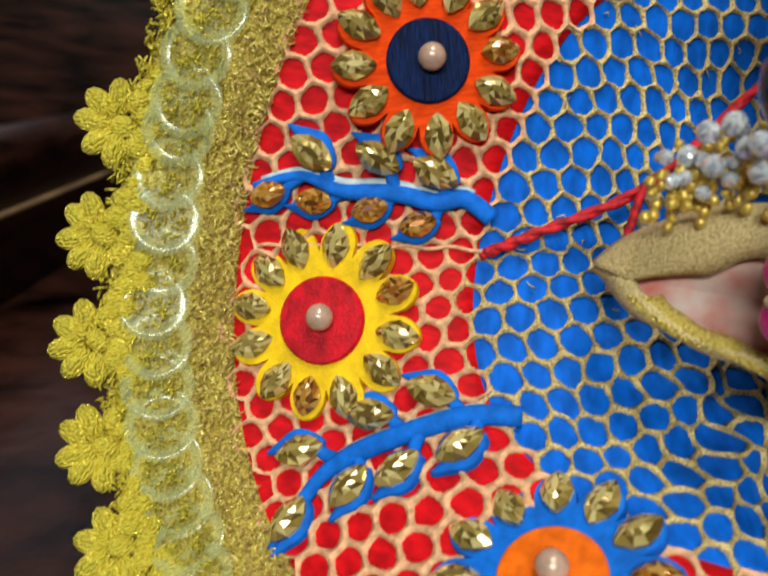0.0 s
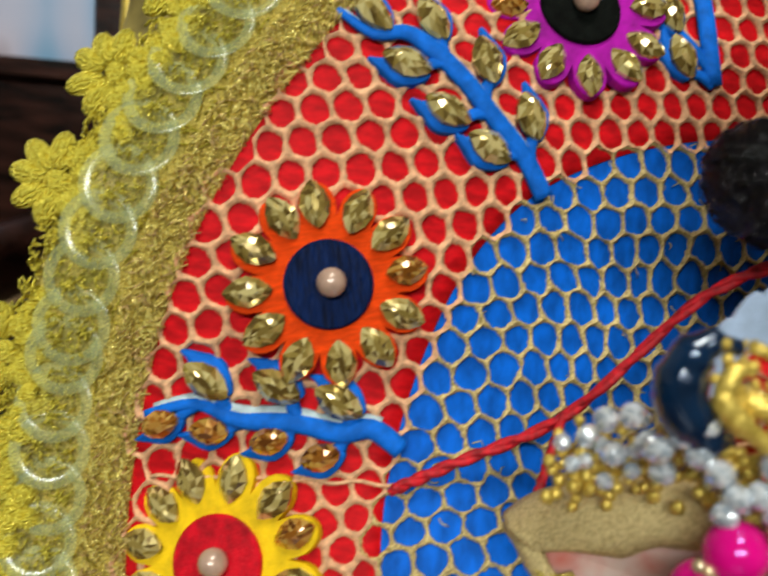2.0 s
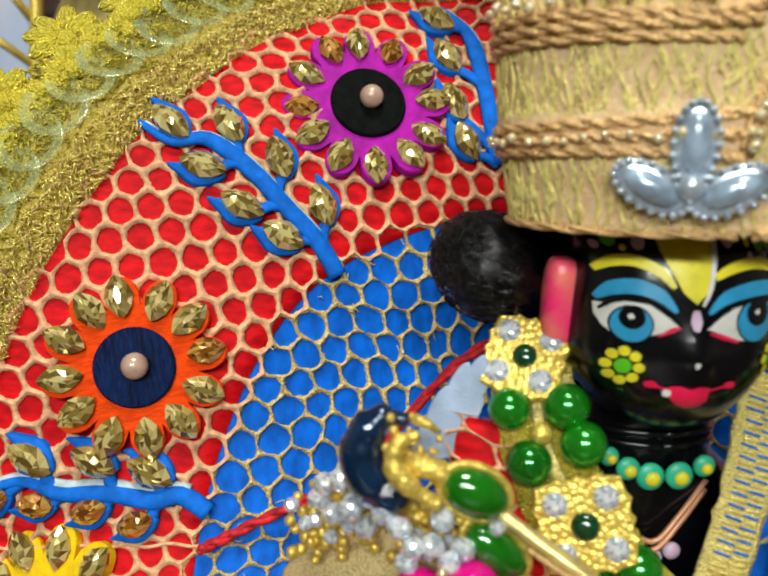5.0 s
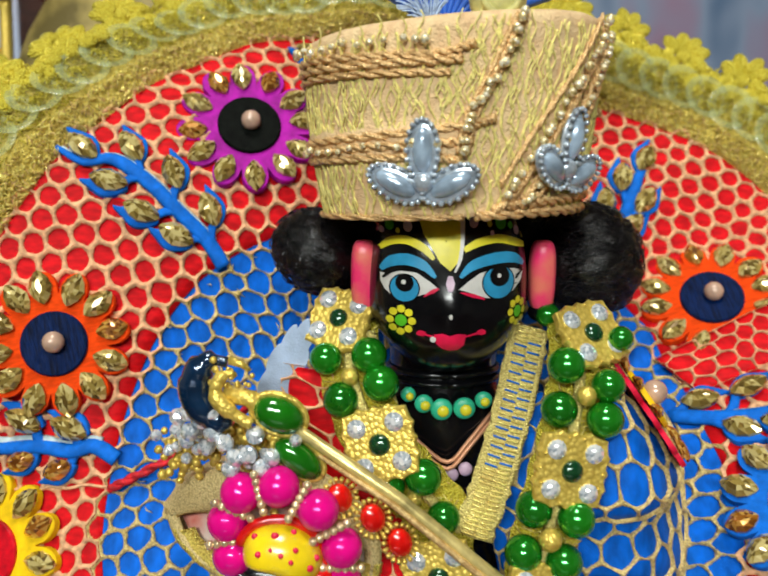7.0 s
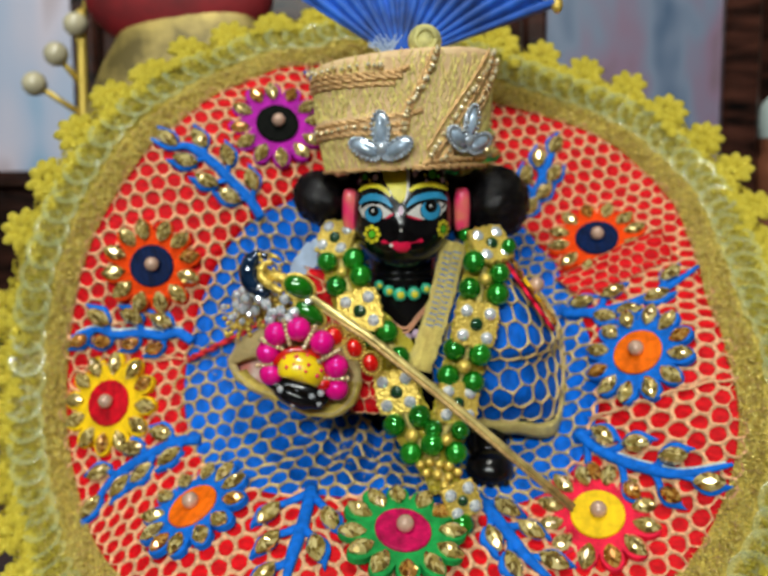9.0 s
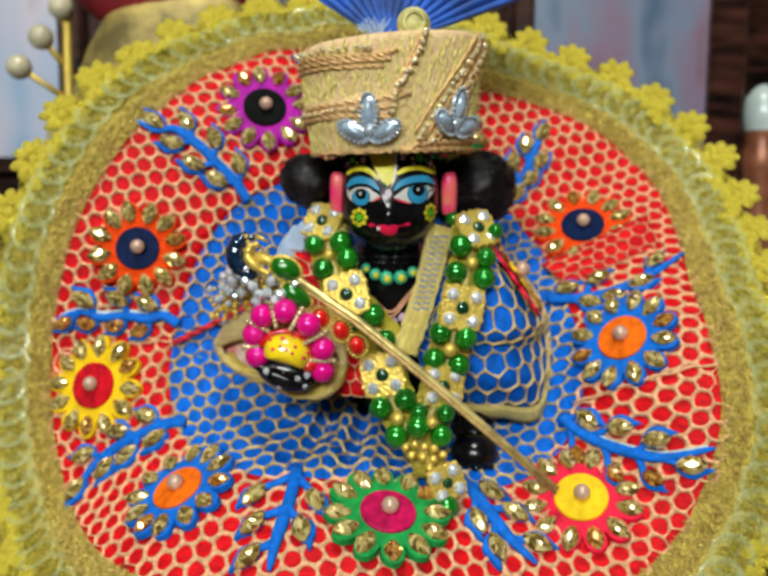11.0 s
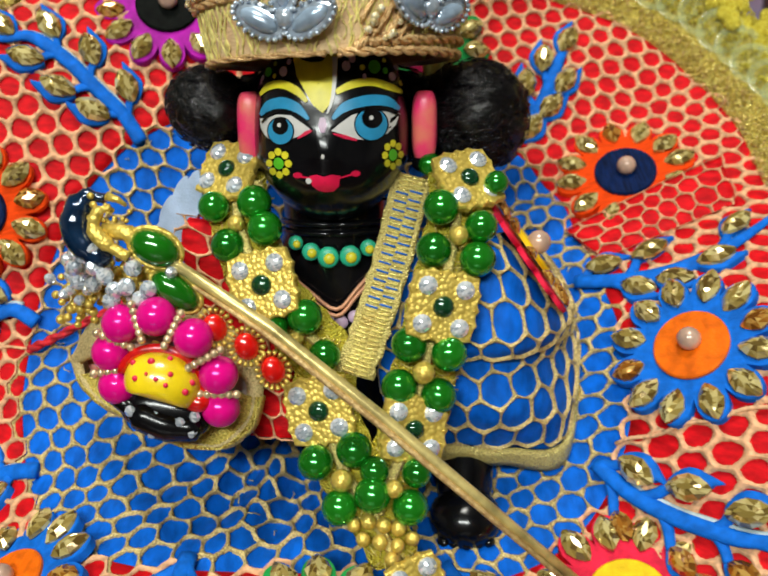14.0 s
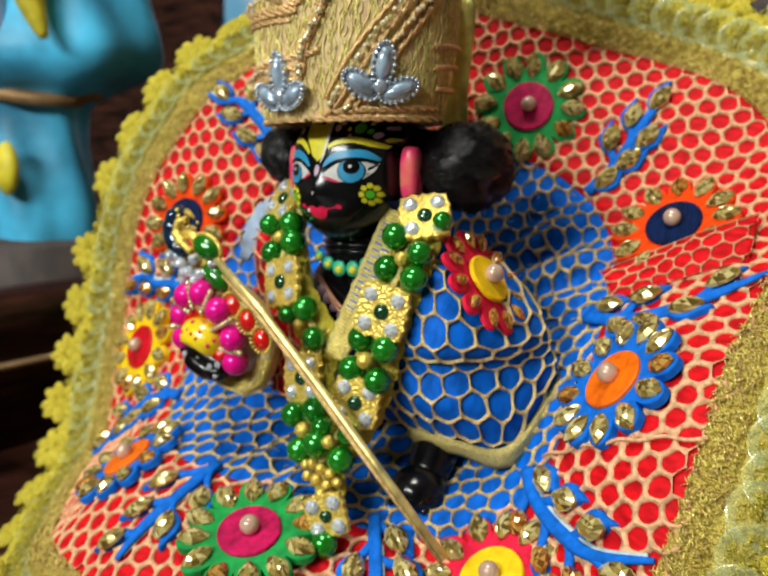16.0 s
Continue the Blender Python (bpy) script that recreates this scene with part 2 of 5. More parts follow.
class Shape:
    """Vertices, faces and material slots of one mesh in millimetres."""

    def __init__(self):
        self.v, self.f, self.s = [], [], []

    def add(self, verts, faces, slot=0):
        k = len(self.v)
        self.v.extend(tuple(p) for p in verts)
        self.f.extend(tuple(i + k for i in q) for q in faces)
        self.s.extend([slot] * len(faces))
        return self

    def ball(self, c, r, seg=12, ring=8, slot=0, turn=None):
        r = r if isinstance(r, (tuple, list)) else (r, r, r)
        vs = [Vector((0, 0, 1))]
        for j in range(1, ring):
            a = math.pi * j / ring
            vs += [Vector((math.sin(a) * math.cos(2 * math.pi * i / seg), math.sin(a) * math.sin(2 * math.pi * i / seg), math.cos(a))) for i in range(seg)]
        vs.append(Vector((0, 0, -1)))
        vs = [Vector((p.x * r[0], p.y * r[1], p.z * r[2])) for p in vs]
        if turn:
            vs = [turn @ p for p in vs]
        vs = [p + Vector(c) for p in vs]
        fs = [(0, 1 + i, 1 + (i + 1) % seg) for i in range(seg)]
        for j in range(ring - 2):
            a, b = 1 + j * seg, 1 + (j + 1) * seg
            fs += [(a + i, b + i, b + (i + 1) % seg, a + (i + 1) % seg) for i in range(seg)]
        last, a = len(vs) - 1, 1 + (ring - 2) * seg
        fs += [(a + i, last, a + (i + 1) % seg) for i in range(seg)]
        return self.add(vs, fs, slot)

    def tube(self, pts, rad, n=8, slot=0, flat=None):
        """A round rod along pts; rad: one radius or one a point; flat=(normal, factor) squashes it along a normal."""
        pts = [Vector(p) for p in pts]
        rads = rad if isinstance(rad, (list, tuple)) else [rad] * len(pts)
        vs, side = [], None
        for i, p in enumerate(pts):
            d = (pts[min(i + 1, len(pts) - 1)] - pts[max(i - 1, 0)]).normalized()
            if flat:
                side = d.cross(Vector(flat[0])).normalized()
            else:
                side = d.cross(Vector((0.31, 0.22, 0.92))).normalized() if side is None else (side - d * side.dot(d)).normalized()
            up = side.cross(d)
            k = flat[1] if flat else 1.0
            for a in range(n):
                t = 2 * math.pi * a / n
                vs.append(p + side * (rads[i] * math.cos(t)) + up * (rads[i] * k * math.sin(t)))
        fs = [(i * n + a, i * n + (a + 1) % n, (i + 1) * n + (a + 1) % n, (i + 1) * n + a) for i in range(len(pts) - 1) for a in range(n)]
        fs += [tuple(range(n))[::-1], tuple(range((len(pts) - 1) * n, len(pts) * n))]
        return self.add(vs, fs, slot)

    def plate(self, outline, z0, z1, slot=0, bevel=0.0):
        """An upright prism over a flat outline in x and y, its top edge drawn in by bevel."""
        n = len(outline)
        cx, cy = sum(p[0] for p in outline) / n, sum(p[1] for p in outline) / n
        rows = [(1.0, z0), (1.0, z1 - bevel)]
        if bevel:
            size = max(math.hypot(p[0] - cx, p[1] - cy) for p in outline)
            rows.append((1 - bevel / size, z1))
        vs = [(cx + (x - cx) * k, cy + (y - cy) * k, z) for k, z in rows for x, y in outline]
        fs = [(j * n + i, j * n + (i + 1) % n, (j + 1) * n + (i + 1) % n, (j + 1) * n + i) for j in range(len(rows) - 1) for i in range(n)]
        vs.append((cx, cy, rows[-1][1]))
        top = (len(rows) - 1) * n
        fs += [(top + i, top + (i + 1) % n, len(vs) - 1) for i in range(n)]
        return self.add(vs, fs, slot)

    def sheet(self, rows, slot=0, closed=False):
        """A grid of points, row by row."""
        n = len(rows[0])
        fs = []
        for j in range(len(rows) - 1):
            for i in range(n if closed else n - 1):
                fs.append((j * n + i, j * n + (i + 1) % n, (j + 1) * n + (i + 1) % n, (j + 1) * n + i))
        return self.add([p for r in rows for p in r], fs, slot)

    def made(self, name, mats, parent=None, label="", smooth=True, place=None, kind=""):
        return link_mesh(name, self.v, self.f, mats, parent, label, smooth, self.s, place, kind)


def spline(pts, n):
    """A smooth line through pts, n steps a stretch."""
    pts = [Vector(p) for p in pts]
    out = []
    for i in range(len(pts) - 1):
        p0, p1, p2, p3 = pts[max(i - 1, 0)], pts[i], pts[i + 1], pts[min(i + 2, len(pts) - 1)]
        for k in range(n):
            t = k / n
            out.append(0.5 * ((2 * p1) + (p2 - p0) * t + (2 * p0 - 5 * p1 + 4 * p2 - p3) * t * t + (3 * p1 - p0 - 3 * p2 + p3) * t ** 3))
    out.append(pts[-1])
    return out


# ---- the dress's own surface: a leaning plane with soft folds ----
LEANING = radians(33.8)
MID = Vector((64.0, 132.0, 114.5))
AX_U, AX_N = Vector((1, 0, 0)), Vector((0, -math.cos(LEANING), math.sin(LEANING)))
AX_V = AX_N.cross(AX_U)
FOLDS_IN = (-15.5, -8.4, -0.8, 8.0, 4.9, 0.9, -16.7)
FOLDS_OUT = (11.0, -11.6, 7.5, -2.8, 10.7, -2.1, -27.8, 22.5, 15.2, 16.1)
FOLDS = [(0.0, 0.0, FOLDS_IN[0])]
FOLDS += [(55 * math.cos(radians(60 * i)), 55 * math.sin(radians(60 * i)), FOLDS_IN[1 + i]) for i in range(6)]
FOLDS += [(105 * math.cos(radians(36 * i)), 100 * math.sin(radians(36 * i)), FOLDS_OUT[i]) for i in range(10)]
CREASES = ((82, -29, 5.6), (101, -46, 7.5), (65, -46, -6.4), (65, -72, -6.4), (15, -78, 7.6), (46, -51, 1.2), (113, 33, -4.7), (-71, 31, 1.3), (-107, -5, -1.3), (82, 14, -7.0), (82, -30, -2.5), (36, 54, -3.0))
HUB = (12.0, -5.0)


def pleat_at(r, th):
    """The running phase of the narrow pleats below the figure."""
    return th * 27 + 1.2 * math.sin(r * 0.12)


def side_pleats(r, th):
    """How strongly the blue cloth beside the shoulder is gathered."""
    return math.exp(-((th - 0.42) / 0.42) ** 2) * math.exp(-((r - 44) / 13) ** 2)


def height(u, v):
    w = sum(a * math.exp(-((u - cu) ** 2 + (v - cv) ** 2) / 2592.0) for cu, cv, a in FOLDS)
    w += sum(a * math.exp(-((u - cu) ** 2 + (v - cv) ** 2) / 800.0) for cu, cv, a in CREASES)
    r, th = math.hypot(u - HUB[0], v - HUB[1]), math.atan2(v - HUB[1], u - HUB[0])
    low = math.exp(-((th + 1.75) / 0.55) ** 2) * math.exp(-((r - 43) / 16) ** 2)
    w += 3.3 * math.sin(pleat_at(r, th)) * low
    w += 2.6 * math.sin(th * 24 + 0.8 * math.sin(r * 0.1)) * side_pleats(r, th)
    w += 0.6 * math.sin(th * 17 + 2.0 * math.sin(3 * th)) * min(1.0, max(0.0, (r - 55) / 20))
    w += 0.5 * noise.noise(Vector((u * 0.07, v * 0.07, 3.0)))
    return w


def on_dress(u, v, h=0.0):
    e = 1.5
    g = Vector((-(height(u + e, v) - height(u - e, v)) / (2 * e), -(height(u, v + e) - height(u, v - e)) / (2 * e), 1)).normalized()
    nrm = AX_U * g.x + AX_V * g.y + AX_N * g.z
    return MID + AX_U * u + AX_V * v + AX_N * height(u, v) + nrm * h


def seat(u, v, turn=0.0, h=0.0):
    """The pose of a flat thing on the dress, its z along the cloth's normal, its y turned by degrees from the cloth's own up."""
    p = on_dress(u, v, 0)
    ux = (on_dress(u + 2, v) - on_dress(u - 2, v)).normalized()
    vy = (on_dress(u, v + 2) - on_dress(u, v - 2)).normalized()
    z = ux.cross(vy).normalized()
    y = z.cross(ux)
    m = Matrix((ux, y, z)).transposed().to_4x4()
    m.translation = (p + z * h) * MM
    return m @ Matrix.Rotation(radians(turn), 4, "Z")


def facing(c, normal, up=(0, 0, 1), turn=0.0):
    """A pose at c, z along the normal, y as near to up as can be."""
    z = Vector(normal).normalized()
    x = Vector(up).cross(z).normalized()
    m = Matrix((x, z.cross(x), z)).transposed().to_4x4()
    m.translation = Vector(c) * MM
    return m @ Matrix.Rotation(radians(turn), 4, "Z")


def harmonic(c, th):
    return c[0] + sum(c[2 * k - 1] * math.cos(k * th) + c[2 * k] * math.sin(k * th) for k in range(1, (len(c) + 1) // 2))


def edge_red(th):
    left = math.exp(-((math.pi - abs(th)) / 0.40) ** 2)
    return harmonic((95.6, 1.8, -6.4, 2.7, 2.2, -0.9, -1.3, -3.5, 3.6, -2.1, 1.5), th) - 1.8 * left - 1.5 * math.exp(-(th / 0.5) ** 2)


def edge_blue(th):
    return harmonic((58.8, 2.2, -10.6, 1.6, 1.3, -1.1, -2.1, -2.7, 0.5), th) + 1.2 * math.sin(5 * th)


def rim(th, off):
    """A point u, v at a distance off outside the red cloth's edge."""
    r = edge_red(th) + off
    return HUB[0] + r * math.cos(th), HUB[1] + r * math.sin(th)


def rim_steps(off, gap):
    """Angles that lie a gap apart along the rim."""
    ths, th = [], -math.pi
    while th < math.pi - 0.4 * gap / 100:
        ths.append(th)
        a, b = rim(th, off), rim(th + 0.01, off)
        th += 0.01 * gap / math.hypot(b[0] - a[0], b[1] - a[1])
    return ths


# ---- the dress ----
dress = thing("dress", (76, 70, 4), "round red and blue netted satin dress with gold border", "dress")


def ring_sheet(r0, r1, h, rings, n=180):
    rows = []
    for j in range(rings + 1):
        t = j / rings
        row = []
        for i in range(n):
            th = 2 * math.pi * i / n - math.pi
            a, b = r0(th), r1(th)
            r = a + (b - a) * t
            row.append(on_dress(HUB[0] + r * math.cos(th), HUB[1] + r * math.sin(th), h))
        rows.append(row)
    return Shape().sheet(rows, closed=True)


def cloth(name, shape, m, parent, label, thick=0.7):
    ob = shape.made(name, m, parent, label)
    s = ob.modifiers.new("thickness", "SOLIDIFY")
    s.thickness, s.offset = thick * MM, 1
    return ob


cloth("skirt_panel", ring_sheet(lambda t: 2.0, lambda t: edge_blue(t) + 1.0, 0.0, 26, 270), BLUE, dress, "royal blue satin skirt panel")
cloth("hem_panel", ring_sheet(lambda t: edge_blue(t) - 0.6, lambda t: edge_red(t) + 1.0, 0.35, 14), RED, dress, "bright red satin hem panel")
cloth("border_band", ring_sheet(lambda t: edge_red(t) - 0.5, lambda t: edge_red(t) + 20.0, 0.5, 12, 220), GLITTER, dress, "gold glitter border band")


def warp(u, v, amount):
    q = Vector((u * 0.05, v * 0.05, 0))
    f = Vector((u * 0.35, v * 0.35, 7))
    du = amount * noise.noise(q) * 2.2 + (0.3 + 0.35 * amount) * noise.noise(f)
    dv = amount * noise.noise(q + Vector((31, 0, 0))) * 2.2 + (0.3 + 0.35 * amount) * noise.noise(f + Vector((0, 31, 0)))
    return u + du, v + dv


def net(name, inside, lift, m, label, spin, amount, PITCH, open_at, crinkle):
    """A honeycomb net of soft thread with rounded holes, laid on the cloth."""
    def pull(p):
        r, th = polar(*p)
        k = min(1.0, max(0.0, (edge_blue(th) - r) / 14 + 0.2))
        low = math.exp(-((th + 1.75) / 0.6) ** 2) * math.exp(-((r - 43) / 18) ** 2)
        th += 0.024 * math.cos(pleat_at(r, th)) * low + 0.020 * math.cos(th * 24 + 0.8 * math.sin(r * 0.1)) * side_pleats(r, th)
        return warp(HUB[0] + r * math.cos(th), HUB[1] + r * math.sin(th), 0.5 + amount * k)

    sh = Shape()
    ca, sa = math.cos(radians(spin)), math.sin(radians(spin))
    for j in range(-33, 34):
        for i in range(-33, 34):
            a, b = (i + 0.5 * (j % 2)) * PITCH, j * PITCH * 0.866
            cu, cv = HUB[0] + a * ca - b * sa, HUB[1] + a * sa + b * ca
            if not inside(cu, cv):
                continue
            ring, R = [], PITCH / math.sqrt(3)
            for k in range(24):
                a = radians((0, 15, 30, 15)[k % 4])
                rr = R * 0.866 / math.cos(a)
                t = radians(15 * k + spin)
                ring.append(pull((cu + rr * math.cos(t), cv + rr * math.sin(t))))
            mu, mv = sum(p[0] for p in ring) / 24, sum(p[1] for p in ring) / 24
            gap = random.uniform(-0.06, 0.03)
            hole = []
            for k, p in enumerate(ring):
                f = (open_at + gap) * (1.0, 0.95, 0.895, 0.95)[k % 4] + crinkle * noise.noise(Vector((p[0] * 1.1, p[1] * 1.1, 3.0 * i + j)))
                hole.append((mu + (p[0] - mu) * f, mv + (p[1] - mv) * f))
            rise = [0.75 + 2.5 * crinkle * noise.noise(Vector((p[0] * 0.9, p[1] * 0.9, 11))) for p in ring]
            rows = [[on_dress(*p, lift + h) for p, h in zip(ring, rise)], [on_dress(*p, lift + 0.5) for p in hole], [on_dress(*p, lift + 0.02) for p in hole]]
            sh.sheet(rows, closed=True)
    return sh.made(name, m, dress, label, kind="stuff")


def polar(u, v):
    return math.hypot(u - HUB[0], v - HUB[1]), math.atan2(v - HUB[1], u - HUB[0])


def in_blue(u, v):
    r, th = polar(u, v)
    return 8 < r < edge_blue(th) - 0.2


def in_red(u, v):
    r, th = polar(u, v)
    return edge_blue(th) - 0.2 <= r < edge_red(th) - 0.3


net("skirt_net", in_blue, 0.0, SAND, "sandy gold honeycomb net over blue satin", 14.0, 0.5, 4.85, 0.93, 0.12)
net("hem_net", in_red, 0.35, PEACH, "peach honeycomb net over red satin", 14.0, 0.5, 4.85, 0.85, 0.07)

# seam thread across the hem
sh = Shape()
sh.tube([on_dress(68 + k * 1.15, -43.5 + 0.35 * math.sin(k * 0.9) + 0.12 * k, 1.3) for k in range(30)], 0.4, 5)
sh.made("seam", PEACH, dress, "raised seam thread")
sh = Shape()
sh.tube([on_dress(-81 + k * 0.9, -20.6 + 0.25 * math.sin(k * 0.8) + 0.01 * k, 1.0) for k in range(40)], 0.3, 5)
sh.made("seam", PEACH, dress, "raised seam thread")
# short bright threads added to imitate glints on the gold net
sh = Shape()
rng = random.Random(11)
for k in range(140):
    th, r = rng.uniform(-math.pi, math.pi), rng.uniform(14, 56)
    r = min(r, edge_blue(th) - 2)
    u, v = HUB[0] + r * math.cos(th), HUB[1] + r * math.sin(th)
    a, L, c = rng.uniform(0, 6.28), rng.uniform(0.5, 1.3), rng.uniform(-1, 1)
    sh.tube([on_dress(u, v, 0.7), on_dress(u + L * math.cos(a), v + L * math.sin(a), 1.3), on_dress(u + 1.6 * L * math.cos(a + c), v + 1.6 * L * math.sin(a + c), 0.9)], 0.11, 3)
sh.made("glint_thread", THREAD, dress, "short bright threads standing in for glints on the gold net", kind="stuff")

# braid of metal threads between the hem and the sequins
sh = Shape()
rng = random.Random(5)
for k in range(9500):
    th = rng.uniform(-math.pi, math.pi)
    off = rng.uniform(-0.6, 6.2)
    u, v = rim(th, off)
    lean = th + rng.choice((0.75, -0.75)) + rng.gauss(0, 0.35) + (1.57 if 2.2 < off < 3.4 else 0)
    L = rng.uniform(0.4, 1.1)
    hh = 1.1 + rng.uniform(0, 1.0) + 0.8 * math.exp(-((off - 4.6) / 1.2) ** 2)
    du, dv = L * math.cos(lean), L * math.sin(lean)
    sh.tube([on_dress(u - du, v - dv, hh - 0.6), on_dress(u, v, hh), on_dress(u + du, v + dv, hh - 0.6)], 0.13, 3, 0 if rng.random() < 0.8 else 1)
sh.made("braid", [THREAD, BROWN], dress, "twisted gold and copper thread braid", kind="stuff")

# sequins lapping one over the next
sq = Shape()
n = 28
rows = [[(r * math.cos(2 * math.pi * i / n), r * math.sin(2 * math.pi * i / n), z) for i in range(n)] for r, z in ((5.8, 0.0), (5.7, 0.08), (4.9, 0.14), (4.1, 0.0))]
sq.sheet(rows, 0, True)
sq.sheet([rows[3], [(p[0] * 0.12, p[1] * 0.12, -0.12) for p in rows[3]]], 1, True)
stitch = Shape()
for k in range(34):
    a, r, b, L = rng.uniform(0, 6.28), 3.5 * math.sqrt(rng.random()), rng.uniform(0, 6.28), rng.uniform(0.5, 1.0)
    c, d, z = Vector((r * math.cos(a), r * math.sin(a), 0)), Vector((L * math.cos(b), L * math.sin(b), 0)), Vector((0, 0, rng.uniform(0.4, 0.9)))
    stitch.tube([c - d, c + z, c + d], 0.17, 3)
ob = stitch.made("stitching", LACE)
STITCH_ME = ob.data
bpy.data.objects.remove(ob)
first = None
for k, th in enumerate(rim_steps(12.1, 6.3)):
    u, v = rim(th, 12.1 + rng.uniform(-0.6, 0.6))
    m = seat(u, v, math.degrees(th) - 90, 2.4) @ Matrix.Rotation(radians(8 + rng.uniform(-3.5, 3.5)), 4, "Y") @ Matrix.Rotation(radians(rng.uniform(-5, 5)), 4, "X")
    if first is None:
        first = sq.made("sequin", [SEQ_RIM, SEQ_MID], dress, "translucent pale green sequin", place=m)
    else:
        ob = place_mesh("sequin", first.data, dress, m, "translucent pale green sequin")
    place_mesh("stitching", STITCH_ME, first if k == 0 else ob, m @ Matrix.Rotation(rng.uniform(0, 6.28), 4, "Z"), "gold thread stitched through the sequin")

# thread that shows through the sequins
sh = Shape()
for k in range(4500):
    th = rng.uniform(-math.pi, math.pi)
    u, v = rim(th, 12.0 + rng.gauss(0, 3.0))
    a, L = rng.uniform(0, 6.28), rng.uniform(0.8, 1.6)
    sh.tube([on_dress(u - L * math.cos(a), v - L * math.sin(a), 0.7), on_dress(u, v, 1.35), on_dress(u + L * math.cos(a), v + L * math.sin(a), 0.7)], 0.16, 3)
sh.made("backing_thread", LACE, dress, "loose gold backing thread", kind="stuff")

# looped lace ground between the sequins and the outer flowers
sh = Shape()
for k in range(5200):
    th = rng.uniform(-math.pi, math.pi)
    u, v = rim(th, rng.uniform(16.6, 21.4))
    a, L = rng.uniform(0, 6.28), rng.uniform(0.5, 1.1)
    hh = rng.uniform(1.2, 2.3)
    sh.tube([on_dress(u - L * math.cos(a), v - L * math.sin(a), hh - 0.8), on_dress(u, v, hh), on_dress(u + L * math.cos(a), v + L * math.sin(a), hh - 0.8)], 0.24, 4)
sh.made("lace_ground", LACE, dress, "looped gold lace ground", kind="stuff")

# lace flowers along the outer edge
variants = []
for q in range(3):
    sh = Shape()
    for x, y in ((-3.4, -2.6), (3.4, -2.6), (0, -0.4), (-1.9, -3.6), (1.9, -3.6), (-6.0, -4.2), (6.0, -4.2), (0, -5.0), (-4.6, -5.6), (4.6, -5.6), (-7.6, -5.8), (7.6, -5.8)):
        sh.ball((x + rng.uniform(-0.4, 0.4), y, 0.8 + rng.uniform(-0.2, 0.4)), (1.8, 2.4, 1.2), 9, 6, turn=Matrix.Rotation(rng.uniform(-0.9, 0.9), 3, "Z"))
    variants.append(sh)
meshes, PETAL_ME = [], []
for k, th in enumerate(rim_steps(21.6, 16.0)):
    u, v = rim(th, 21.6)
    m = seat(u, v, math.degrees(th) - 90 + rng.uniform(-6, 6), 0.6) @ Matrix.Rotation(radians(rng.uniform(-14, 14)), 4, "X")
    if k < 3:
        ob = variants[k].made("lace_flower", LACE, dress, "stuffed gold lace flower", place=m)
        meshes.append(ob.data)
    else:
        ob = place_mesh("lace_flower", meshes[k % 3], dress, m, "stuffed gold lace flower")
    for a in (-82, -41, 0, 41, 82):
        q = m @ Matrix.Rotation(radians(-a + rng.uniform(-6, 6)), 4, "Z") @ Matrix.Translation((0, 4.2 * MM, 0.9 * MM)) @ Matrix.Rotation(radians(rng.uniform(-12, 12)), 4, "X")
        if PETAL_ME:
            place_mesh("petal", PETAL_ME[0], ob, q)
        else:
            PETAL_ME.append(Shape().ball((0, 0, 0), (1.9, 3.0, 1.25), 12, 8).made("petal", LACE, ob, place=q).data)


# ---- stones and appliques ----
def stone_mesh(name, long, wide, tall, m, taper=0.5):
    n = 12
    outline = []
    for i in range(n):
        t = 2 * math.pi * i / n
        c, s = math.cos(t), math.sin(t)
        outline.append((wide / 2 * s * (1 - taper * c * c), long / 2 * c))
    sh = Shape()
    rows = [[(x, y, 0) for x, y in outline], [(x, y, tall * 0.35) for x, y in outline], [(x * 0.62, y * 0.66, tall * 0.8) for x, y in outline],
            [(x * 0.22, y * 0.40, tall) for x, y in outline]]
    sh.sheet(rows, closed=True)
    sh.f.append(tuple(range(3 * n, 4 * n)))
    sh.s.append(0)
    ob = sh.made(name, m, smooth=False)
    me = ob.data
    bpy.data.objects.remove(ob)
    return me


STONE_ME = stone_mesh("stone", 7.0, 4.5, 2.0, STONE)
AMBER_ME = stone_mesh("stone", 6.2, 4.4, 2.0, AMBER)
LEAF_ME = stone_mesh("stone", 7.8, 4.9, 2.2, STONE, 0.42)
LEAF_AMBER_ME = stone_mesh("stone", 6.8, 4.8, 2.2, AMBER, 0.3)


def ball_mesh(name, r, m, seg=16, ring=10):
    ob = Shape().ball((0, 0, 0), r, seg, ring).made(name, m)
    me = ob.data
    bpy.data.objects.remove(ob)
    return me


PEARL_ME = ball_mesh("pearl", 2.15, PEARL)


